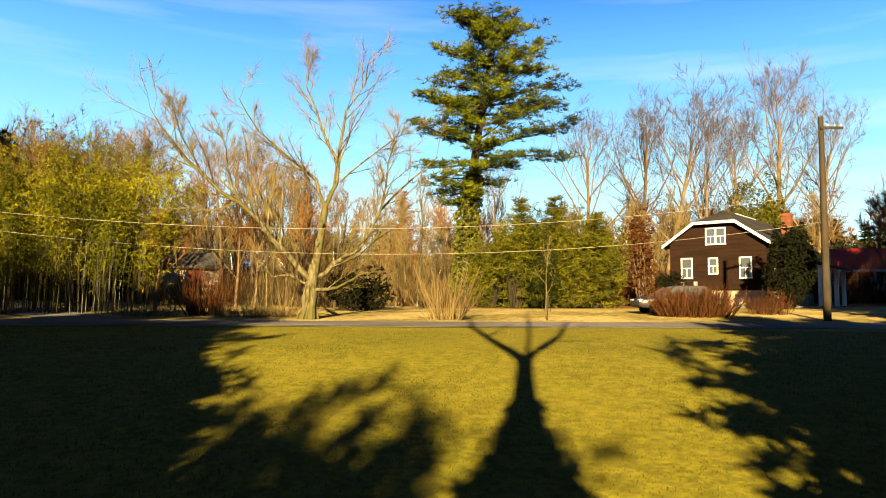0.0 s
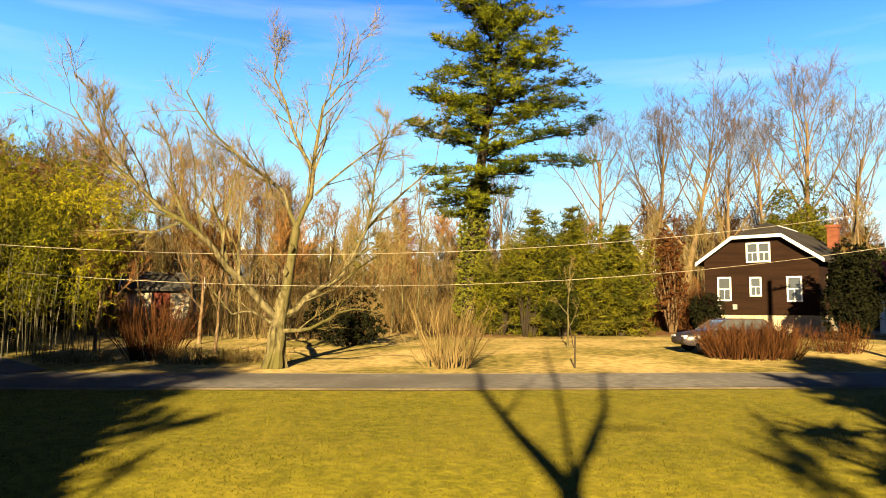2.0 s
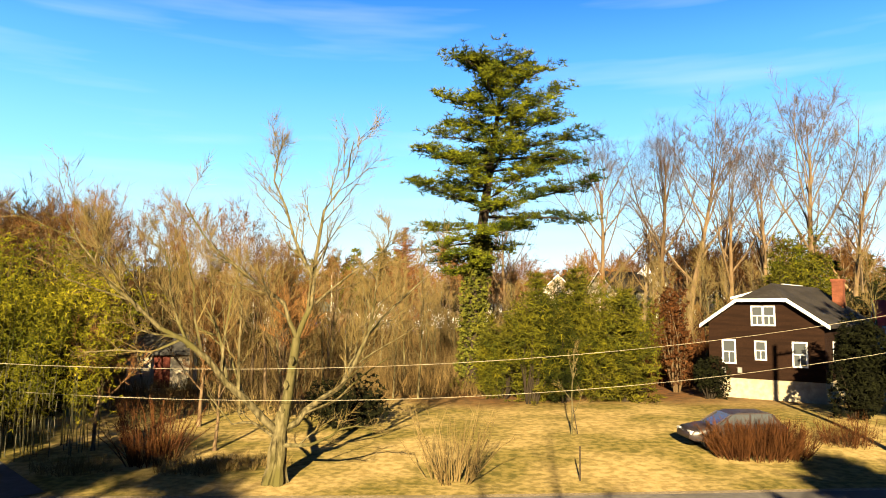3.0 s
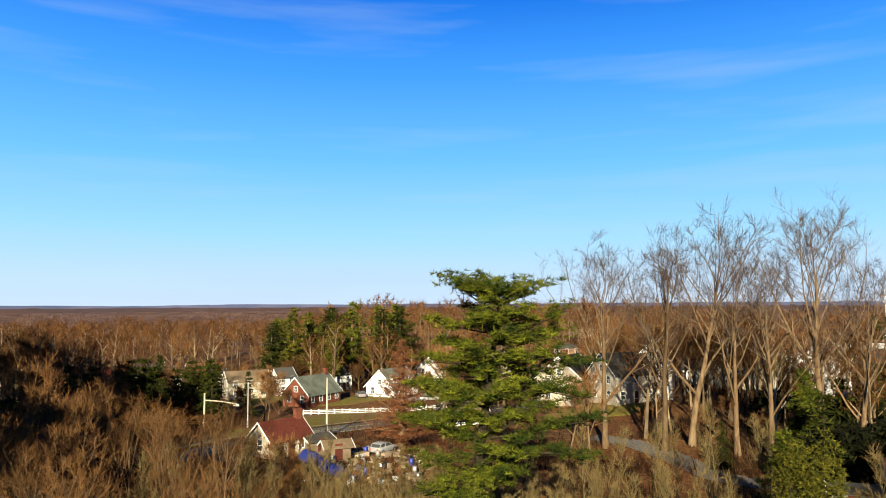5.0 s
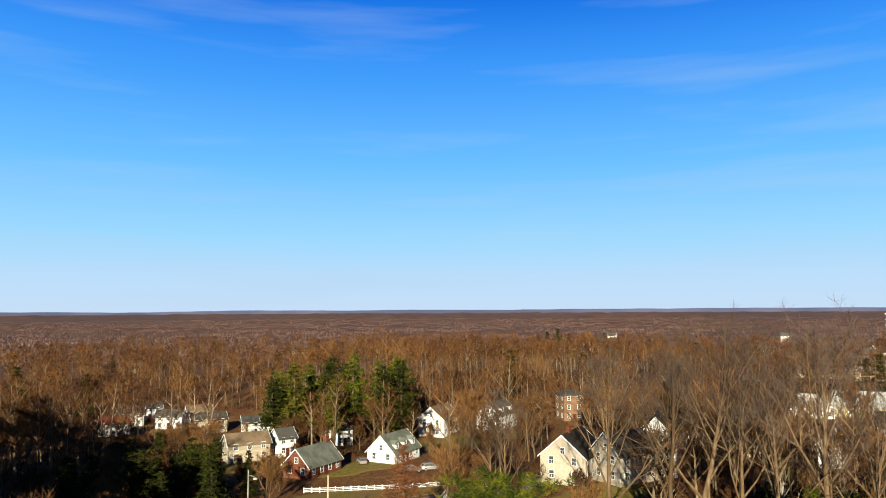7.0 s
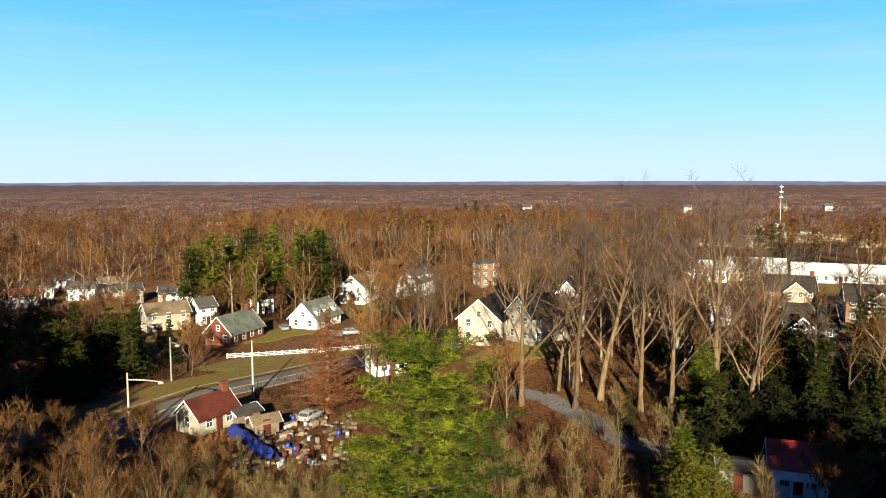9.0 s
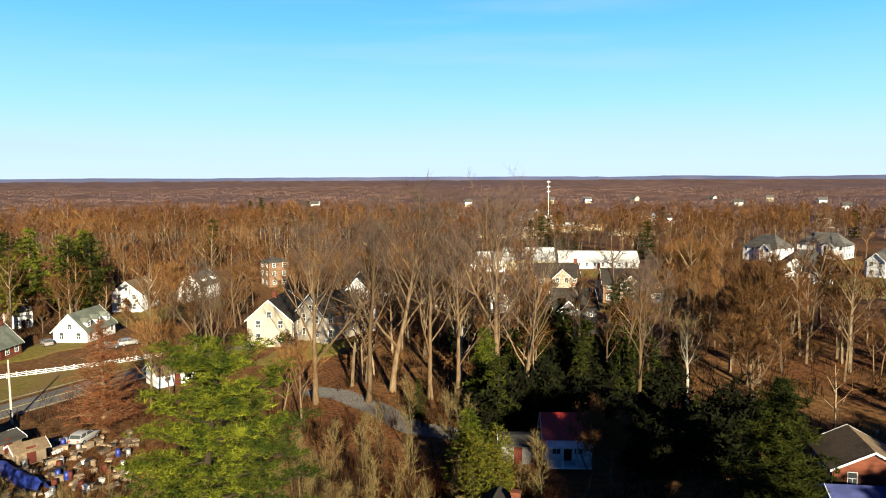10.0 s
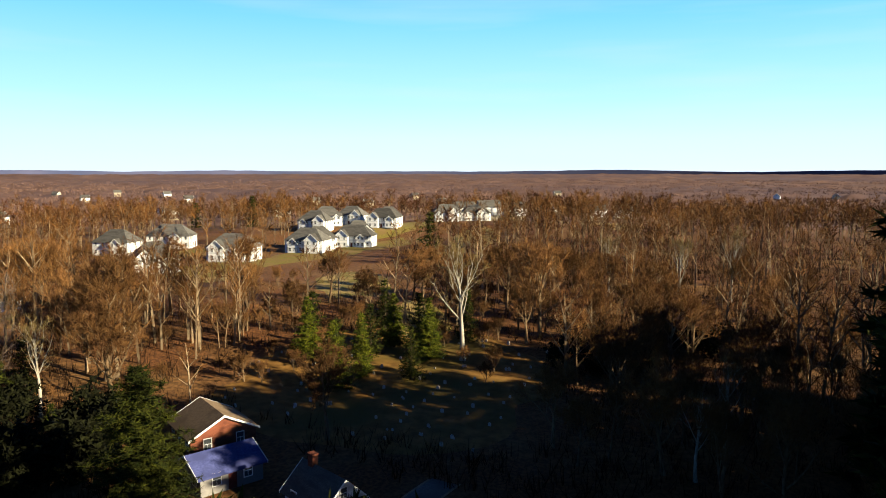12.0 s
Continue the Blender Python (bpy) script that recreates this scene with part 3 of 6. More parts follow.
def two_part(name, wood, leaf, wood_mat, leaf_mat, m, label, category, group="", names=("trunk", "crown"), leaf_label=""):
    ob = thing(name, m, label, category, group)
    a = part(names[0], wood, wood_mat, ob)
    b = part(names[1], leaf, leaf_mat, ob, leaf_label)
    for o in (a, b):
        if o.name.split(".")[0] in ("stem_tangle", "twig_tangle", "blade_tangle"):
            tagged(o, kind="stuff")
    return ob


# ---- houses ----
def slab(geo, a, b, c, d, thick=0.14):
    """A roof plane of four corners, with thickness downward."""
    v = [a, b, c, d] + [(p[0], p[1], p[2] - thick) for p in (a, b, c, d)]
    t = []
    for q in ((0, 1, 2, 3), (7, 6, 5, 4), (0, 4, 5, 1), (1, 5, 6, 2), (2, 6, 7, 3), (3, 7, 4, 0)):
        t += [(q[0], q[1], q[2]), (q[0], q[2], q[3])]
    geo.add(v, t)


def window(parent, x, y, z, w, h, facing, label=""):
    """A sash window proud of a wall; facing: 'y-', 'y+', 'x-' or 'x+'. z is the sill."""
    turn = {"y-": 0, "x+": 90, "y+": 180, "x-": 270}[facing]
    f, p, t = Geo(), Geo(), 0.09
    for lo, hi in (((-w / 2 - t, -0.05, -t), (-w / 2, 0.04, h + t)), ((w / 2, -0.05, -t), (w / 2 + t, 0.04, h + t)), ((-w / 2, -0.05, h), (w / 2, 0.04, h + t)),
                   ((-w / 2, -0.08, -t), (w / 2, 0.04, 0)), ((-w / 2, -0.04, h / 2 - 0.03), (w / 2, 0.0, h / 2 + 0.03)), ((-0.02, -0.03, 0), (0.02, 0.0, h / 2 - 0.03))):
        f.box(lo, hi)
    p.box((-w / 2, -0.015, 0), (w / 2, 0.01, h))
    ob = part("window", f, TRIM, parent, label)
    ob.matrix_local = pose(x, y, z, 0, 0, turn)
    part("pane", p, GLASS, ob)
    return ob


def house(x, y, turn, w, d, wall_h, label, wall_mat, roof_mat, pitch=0.7, storeys=2, chimney=None, base=0.0, dormers=0, porch=False, hip=0.0, gable_front=None,
          garage=0, category="house", name="house", gable_mat=None, plain=False):
    """A gabled or hipped house, w along its ridge (local x), d deep, windows on all four sides."""
    ob = thing(name, pose(x, y, ground_z(x, y) + base, 0, 0, turn), label, category)
    wall, roof, found = Geo(), Geo(), Geo()
    hw, hd, rise, o = w / 2, d / 2, d / 2 * pitch, 0.4
    wall.box((-hw, -hd, 0), (hw, hd, wall_h))
    found.box((-hw + 0.05, -hd + 0.05, -3.0), (hw - 0.05, hd - 0.05, 0.02))
    top, e = wall_h + rise, wall_h - o * pitch
    if hip:
        k = hip * hd
        slab(roof, (-hw - o, -hd - o, e), (hw + o, -hd - o, e), (hw - k, 0, top), (-hw + k, 0, top))
        slab(roof, (hw + o, hd + o, e), (-hw - o, hd + o, e), (-hw + k, 0, top), (hw - k, 0, top))
        slab(roof, (hw + o, -hd - o, e), (hw + o, hd + o, e), (hw - k, 0.01, top), (hw - k, -0.01, top))
        slab(roof, (-hw - o, hd + o, e), (-hw - o, -hd - o, e), (-hw + k, -0.01, top), (-hw + k, 0.01, top))
    else:
        for s in (-1, 1):
            slab(roof, (-hw - o, s * (hd + o), e), (hw + o, s * (hd + o), e), (hw + o, 0, top + 0.1), (-hw - o, 0, top + 0.1), 0.18)
        for s in (-1, 1):
            gab = Geo()
            gab.add([(s * hw, -hd, wall_h), (s * hw, hd, wall_h), (s * hw, 0, top), (s * (hw - 0.2), -hd, wall_h), (s * (hw - 0.2), hd, wall_h), (s * (hw - 0.2), 0, top)],
                    [(0, 1, 2), (3, 5, 4), (0, 2, 5), (0, 5, 3), (1, 4, 5), (1, 5, 2), (0, 3, 4), (0, 4, 1)])
            part("gable", gab, gable_mat or wall_mat, ob)
            for q in (-1, 1):
                rake = Geo()
                slab(rake, (s * (hw + o + 0.02), q * (hd + o), e + 0.03), (s * (hw + o + 0.08), q * (hd + o), e + 0.03), (s * (hw + o + 0.08), 0, top + 0.13), (s * (hw + o + 0.02), 0, top + 0.13), 0.26)
                part("rake_board", rake, TRIM, ob)
    part("wall", wall, wall_mat, ob)
    part("foundation", found, CONCRETE, ob)
    part("roof", roof, roof_mat, ob)
    step_h = wall_h / storeys
    n, m = max(2, int(w / 2.6)), max(1, int(d / 3.2))
    for s in range(0 if plain else storeys):
        z = s * step_h + 0.95
        for k in range(n):
            u = -hw + w * (k + 0.5) / n
            for sy, fc in ((-1, "y-"), (1, "y+")):
                if s == 0 and garage and sy == -1 and u > hw - garage - 0.6:
                    continue
                window(ob, u, sy * hd, z, 0.95, 1.35, fc)
        for k in range(m):
            u = -hd + d * (k + 0.5) / m
            window(ob, -hw, u, z, 0.9, 1.35, "x-")
            window(ob, hw, u, z, 0.9, 1.35, "x+")
    if not hip and rise > 2.2:
        window(ob, -hw, 0, wall_h + 0.35, 0.8, 1.1, "x-")
        window(ob, hw, 0, wall_h + 0.35, 0.8, 1.1, "x+")
    if garage:
        g = Geo()
        g.box((hw - garage, -hd - 0.04, 0.05), (hw - 0.4, -hd + 0.02, 2.2))
        part("garage_door", g, TRIM, ob)
    else:
        g = Geo()
        g.box((-0.5, -hd - 0.05, 0.05), (0.5, -hd + 0.02, 2.15))
        part("door", g, ROOF_MAROON, ob, "dark red front door")
    if chimney is not None:
        c = Geo()
        c.box((chimney - 0.45, -0.35, wall_h * 0.5), (chimney + 0.45, 0.35, top + 1.1))
        c.box((chimney - 0.52, -0.42, top + 1.0), (chimney + 0.52, 0.42, top + 1.2))
        part("chimney", c, BRICK, ob, "red brick chimney")
    for k in range(dormers):
        u = -hw + w * (k + 0.5) / dormers
        body, cap = Geo(), Geo()
        zb, yb = wall_h + 0.15 * rise, -hd * 0.85
        body.box((u - 0.7, yb, zb), (u + 0.7, 0, zb + 1.3))
        body.prism([(u - 0.7, zb + 1.3), (u + 0.7, zb + 1.3), (u, zb + 1.85)], yb, 0)
        for s in (-1, 1):
            slab(cap, (u + s * 0.9, yb - 0.2, zb + 1.2), (u + s * 0.9, 0.1, zb + 1.2), (u, 0.1, zb + 2.0), (u, yb - 0.2, zb + 2.0), 0.1)
        dm = part("dormer", body, wall_mat, ob)
        part("dormer_roof", cap, roof_mat, dm)
        window(ob, u, yb, zb + 0.25, 0.7, 0.9, "y-")
    for u, gw, out, gh in gable_front or ():
        body, cap = Geo(), Geo()
        body.box((u - gw / 2, -hd - out, 0), (u + gw / 2, 0, gh))
        r = gw / 2 * 0.85
        body.prism([(u - gw / 2, gh), (u + gw / 2, gh), (u, gh + r)], -hd - out, 0)
        for s in (-1, 1):
            slab(cap, (u + s * (gw / 2 + 0.35), -hd - out - 0.35, gh - 0.3), (u + s * (gw / 2 + 0.35), 0, gh - 0.3), (u, 0, gh + r + 0.12), (u, -hd - out - 0.35, gh + r + 0.12), 0.18)
        wing = part("wing", body, gable_mat or wall_mat, ob)
        part("wing_roof", cap, roof_mat, wing)
        rk = Geo()
        for s in (-1, 1):
            slab(rk, (u + s * (gw / 2 + 0.35), -hd - out - 0.45, gh - 0.26), (u + s * (gw / 2 + 0.35), -hd - out - 0.37, gh - 0.26), (u, -hd - out - 0.37, gh + r + 0.16), (u, -hd - out - 0.45, gh + r + 0.16), 0.3)
        part("wing_trim", rk, TRIM, wing)
        for s in range(storeys):
            for k in (-1, 1):
                window(ob, u + k * gw * 0.24, -hd - out, s * step_h + 0.95, 0.9, 1.35, "y-")
    if porch:
        p = Geo()
        p.box((-hw, -hd - 2.2, 2.4), (hw, -hd, 2.6))
        p.box((-hw, -hd - 2.2, -0.1), (hw, -hd, 0.1))
        part("porch", p, TRIM, ob)
        for k in range(4):
            c = Geo()
            u = -hw + 0.15 + (w - 0.3) * k / 3
            c.box((u - 0.1, -hd - 2.1, 0.1), (u + 0.1, -hd - 1.9, 2.4))
            part("post", c, TRIM, ob)
    return ob

# ---- roads ----
MAIN_ROAD = [(-90, 27.5), (-30, 29.2), (0, 29.9), (20, 31.4), (34, 33.0), (60, 33.5), (75, 30)]
road = tagged(part("road", ribbon(MAIN_ROAD, 3.4, 0.035), ASPHALT), "narrow worn grey asphalt lane beside the lawn", "road", kind="structure")
for k, off in enumerate((-1.87, 1.87)):
    tagged(part("road_edge", ribbon([(x, y + off) for x, y in MAIN_ROAD], 0.4, 0.02), GRAVEL), "pale gravel strip along the lane", "road edge", kind="structure")
STREET = [(-110, 30), (-75, 62), (-53, 83), (-42, 96), (-34.5, 109), (-24, 124), (-8.7, 136.5), (20, 152), (45, 168)]
tagged(part("street", ribbon(STREET, 6.6, 0.15, 3), ASPHALT), "two-lane grey asphalt street below the houses", "road", kind="structure")
tagged(part("street_line", ribbon(STREET, 0.35, 0.17, 3), LINE), "faded yellow centre line on the street", "road marking", kind="structure")
tagged(part("street_verge", ribbon([(x + 2.3, y - 3.0) for x, y in STREET[3:]], 0.8, 0.16, 3), CONCRETE), "pale concrete kerb along the street", "kerb", kind="structure")
VERGE = [(-52, 104), (-42.5, 113), (-31, 129), (-14, 143), (8, 155)]
tagged(part("verge", ribbon(VERGE, 8.0, 0.13, 3), YARD), "sunlit olive-tan grass verge along the street", "grass", kind="structure")
tagged(part("street_verge", ribbon([(-50.5, 101.5), (-44, 104.5), (-39.6, 112), (-29, 127), (-12, 140.3), (10, 152)], 0.6, 0.18, 2), CONCRETE), "pale concrete kerb along the street", "kerb", kind="structure")
SIDE_ROAD = [(-40, 101), (-50, 105.5), (-64, 109), (-84, 113), (-120, 118)]
tagged(part("side_road", ribbon(SIDE_ROAD, 6.5, 0.14, 3), ASPHALT), "side street joining at the corner", "road", kind="structure")
DRIVE = [(22, 117), (27, 113), (30.7, 105), (33, 97), (40, 91), (48, 86)]
tagged(part("driveway", ribbon(DRIVE, 4.5, 0.1, 3), ASPHALT), "curved grey driveway between bare trees", "driveway", kind="structure")
tagged(part("driveway", ribbon([(-15, 31), (-22, 38), (-30, 50)], 3.0, 0.05), ASPHALT), "short asphalt drive past the bamboo", "driveway", kind="structure")


# ---- brown house by the lane ----
def brown_house():
    """Shingled bungalow with a clipped gable; local x along the gable wall, y into the house."""
    c, s = 0.7622, -0.6473
    m = Matrix(((c, 0.6473, 0, 20.88 - 0.58 * c), (s, 0.7622, 0, 52.97 - 0.58 * s), (0, 0, 1, 0.05), (0, 0, 0, 1)))
    ob = thing("house", m, "dark brown shingled bungalow with white trim and clipped gable", "house")
    hw, dp, eave, top, ridge = 3.55, 13.5, 5.55, 6.95, 8.0
    o = 0.42
    found, wall, roof, trim = Geo(), Geo(), Geo(), Geo()
    found.box((-hw + 0.04, 0.06, -1.2), (hw - 0.04, dp, 1.92))
    part("foundation", found, CONCRETE, ob, "pale rendered foundation wall")
    k = 1.55
    wall.prism([(-hw, 1.9), (hw, 1.9), (hw, eave - 0.05), (k, top - 0.05), (-k, top - 0.05), (-hw, eave - 0.05)], 0, 0.25)
    wall.box((-hw, 0.25, 1.9), (-hw + 0.2, dp, eave))
    wall.box((hw - 0.2, 0.25, 1.9), (hw, dp, eave))
    wall.prism([(-hw, 1.9), (hw, 1.9), (hw, eave), (0, ridge - 0.2), (-hw, eave)], dp - 0.25, dp)
    part("wall", wall, SHINGLE, ob)
    slope = (top - eave) / (hw - k)
    ex, ez = hw + o, eave - o * slope + 0.12
    for q in (-1, 1):
        v = [(q * ex, -o, ez), (q * ex, dp + o, ez), (0, dp + o, ridge + 0.15), (0, 1.9, ridge + 0.15), (q * k, -o, top + 0.12)]
        n = len(v)
        v += [(a, b, z - 0.16) for a, b, z in v]
        t = [(0, 1, 2), (0, 2, 3), (0, 3, 4)]
        t += [(a + n, c2 + n, b + n) for a, b, c2 in t]
        for i in range(n):
            j = (i + 1) % n
            t += [(i, j, j + n), (i, j + n, i + n)]
        roof.add(v, t)
        slab(trim, (q * (ex + 0.03), -o - 0.06, ez + 0.03), (q * (ex + 0.03), -o - 0.01, ez + 0.03), (q * k, -o - 0.01, top + 0.15), (q * k, -o - 0.06, top + 0.15), 0.24)
    v = [(-k, -o, top + 0.12), (k, -o, top + 0.12), (0, 1.9, ridge + 0.15)]
    roof.add(v + [(a, b, z - 0.16) for a, b, z in v], [(0, 1, 2), (3, 5, 4), (0, 3, 4), (0, 4, 1)])
    trim.box((-k - 0.02, -o - 0.07, top - 0.06), (k + 0.02, -o - 0.01, top + 0.14))
    part("roof", roof, ROOF_DARK, ob)
    part("rake_board", trim, TRIM, ob, "white painted rake boards")
    window(ob, -2.23, 0, 2.9, 0.72, 1.42, "y-")
    window(ob, -0.22, 0, 3.2, 0.56, 1.08, "y-")
    window(ob, 2.13, 0, 2.85, 0.72, 1.42, "y-")
    for u in (-0.37, 0.36):
        window(ob, u, 0, 5.42, 0.60, 1.12, "y-")
    for u in (2.5, 5.5, 8.5):
        window(ob, hw, u, 2.9, 0.8, 1.4, "x+")
        window(ob, -hw, u, 2.9, 0.8, 1.4, "x-")
    for u, z in ((-2.6, 2.2), (-1.55, 2.25)):
        g = Geo()
        g.box((u - 0.13, -0.12, z), (u + 0.13, 0.0, z + 0.34))
        part("meter_box", g, METAL, ob, "small grey meter box")
    ch = Geo()
    ch.box((1.6, 11.4, 5.0), (2.35, 12.1, 8.7))
    ch.box((1.53, 11.33, 8.5), (2.42, 12.17, 8.72))
    part("chimney", ch, BRICK, ob, "red brick chimney")
    po, pr = Geo(), Geo()
    po.box((hw, 3.0, 0.6), (hw + 3.0, 11.0, 0.8))
    po.box((hw, 3.0, -1.0), (hw + 2.9, 11.0, 0.6))
    part("porch", po, CONCRETE, ob, "porch deck")
    slab(pr, (hw - 0.3, 2.7, 4.9), (hw + 3.4, 2.7, 3.75), (hw + 3.4, 11.3, 3.75), (hw - 0.3, 11.3, 4.9), 0.18)
    part("porch_roof", pr, ROOF_DARK, ob)
    for v2 in (3.2, 5.7, 8.2, 10.8):
        g = Geo()
        g.box((hw + 2.65, v2 - 0.14, 0.8), (hw + 2.93, v2 + 0.14, 3.85))
        part("porch_post", g, TRIM, ob, "white porch post")
    dm, dr = Geo(), Geo()
    dm.box((-hw + 0.4, 5.0, eave), (-0.5, 9.5, 7.4))
    part("dormer", dm, SHINGLE, ob)
    slab(dr, (-hw - 0.1, 4.7, 7.3), (-hw - 0.1, 9.8, 7.3), (0, 9.8, 8.2), (0, 4.7, 8.2), 0.16)
    part("dormer_roof", dr, TRIM, ob, "pale edge of the dormer roof")
    return ob


brown_house()


# ---- hero trees by the lane ----
def crooked_tree():
    rng = np.random.default_rng(11)
    wood, twigs = Geo(), Geo()

    def arm(pts, r0, r1, kids=14, levels=2, tw=5):
        p = []
        for a, b in zip(pts, pts[1:]):
            a, b = np.array(a, float), np.array(b, float)
            p += [a, (a + b) / 2 + rng.normal(0, 0.07, 3)]
        p.append(np.array(pts[-1], float))
        limb(rng, wood, twigs, np.array(p), r0 * 0.72, r1 * 0.7, levels, kids, 0.36, tw + 3, 0.6, 0.014, up=0.14, open_angle=0.7, start=0.12, sides=7, thin=True, fan=(0.2, 0.5), fewer=5)

    trunk = np.array([(0.0, 0, -0.3), (0.02, 0, 0.15), (0.1, 0.05, 1.0), (0.16, 0, 1.9), (0.4, 0.05, 3.2), (0.55, 0.1, 4.3), (0.68, 0.1, 5.3)])
    wood.tube(trunk, [0.44, 0.33, 0.27, 0.25, 0.19, 0.17, 0.16], 10)
    for a, r, top in ((0.3, 0.20, 2.2), (1.5, 0.17, 1.7), (2.7, 0.22, 2.6), (3.9, 0.18, 1.9), (5.2, 0.21, 3.0)):
        z = np.array((-0.3, 0.15, 0.6, 1.1, 1.6, top))
        q = a + 0.25 * z + rng.normal(0, 0.06, 6)
        o = np.array((0.42, 0.30, 0.22, 0.19, 0.17, 0.08)) + rng.normal(0, 0.02, 6)
        wood.tube(np.stack([o * np.cos(q) + 0.07 * z, o * np.sin(q), z], 1), r * np.array((1.1, 0.95, 0.85, 0.9, 0.75, 0.5)) * rng.uniform(0.85, 1.15, 6), 7)
    for z in (0.7, 1.3, 2.0, 2.7, 3.6, 4.5):
        a = rng.uniform(0, 6.28)
        b = np.array((0.05 + 0.11 * z + 0.2 * math.cos(a), 0.2 * math.sin(a), z))
        wood.tube([b - (0, 0, 0.16), b, b + (0, 0, 0.16)], [0.04, 0.12, 0.04], 6)
    arm([(0.68, 0.1, 5.3), (0.25, -0.2, 6.6), (-0.8, -0.6, 7.4), (-2.3, -1.0, 8.7), (-3.2, -1.2, 10.2)], 0.13, 0.03)
    arm([(0.68, 0.1, 5.3), (1.15, 0.4, 6.5), (1.25, 0.5, 8.2), (1.5, 0.8, 10.2), (2.4, 1.0, 11.6), (2.6, 1.0, 13.0)], 0.16, 0.025)
    arm([(1.2, 0.4, 7.6), (0.3, 0.8, 9.3), (-0.5, 0.9, 11.4), (-0.3, 0.9, 12.6)], 0.11, 0.02)
    arm([(1.3, 0.5, 6.6), (2.4, 0.2, 7.5), (3.9, 0.0, 8.6), (4.6, -0.1, 9.2)], 0.07, 0.015, 5)
    arm([(0.1, 0, 1.8), (-0.9, -0.5, 3.0), (-2.2, -1.2, 4.6), (-3.7, -1.8, 5.7), (-5.3, -2.2, 7.2), (-6.3, -2.4, 8.6), (-6.8, -2.4, 9.4)], 0.22, 0.02, 14)
    arm([(-2.8, -1.4, 5.0), (-3.7, -1.0, 7.0), (-4.2, -0.6, 8.8)], 0.09, 0.02)
    arm([(-4.4, -2.0, 6.3), (-5.2, -2.8, 8.0), (-5.5, -3.1, 9.2)], 0.07, 0.02)
    arm([(-1.6, -0.9, 3.9), (-2.6, 0.4, 6.2), (-3.0, 1.2, 8.2)], 0.09, 0.02)
    arm([(0.2, 0, 1.9), (1.0, 0.5, 2.6), (2.2, 1.0, 3.4), (3.2, 1.4, 5.4), (4.6, 1.8, 6.9), (6.0, 2.0, 8.2)], 0.2, 0.03, 7)
    arm([(3.2, 1.4, 5.4), (3.6, 0.6, 7.6), (4.2, 0.4, 9.4)], 0.08, 0.02)
    arm([(2.2, 1.0, 3.4), (2.9, 2.2, 5.0), (2.8, 3.0, 7.2)], 0.08, 0.02)
    arm([(0.2, -0.1, 1.4), (1.4, -0.5, 1.5), (2.5, -0.8, 2.1), (3.5, -1.0, 2.2)], 0.12, 0.02, 6)
    arm([(0.0, 0, 1.6), (-1.0, 0.6, 2.1), (-1.9, 0.9, 2.0), (-2.9, 1.0, 3.1)], 0.1, 0.02, 5)
    return two_part("tree", wood, twigs, BARK_PALE, TWIG_PALE, pose(-6.3, 33.5, 0), "large crooked leafless tree with pale bark by the lane", "tree")


crooked_tree()


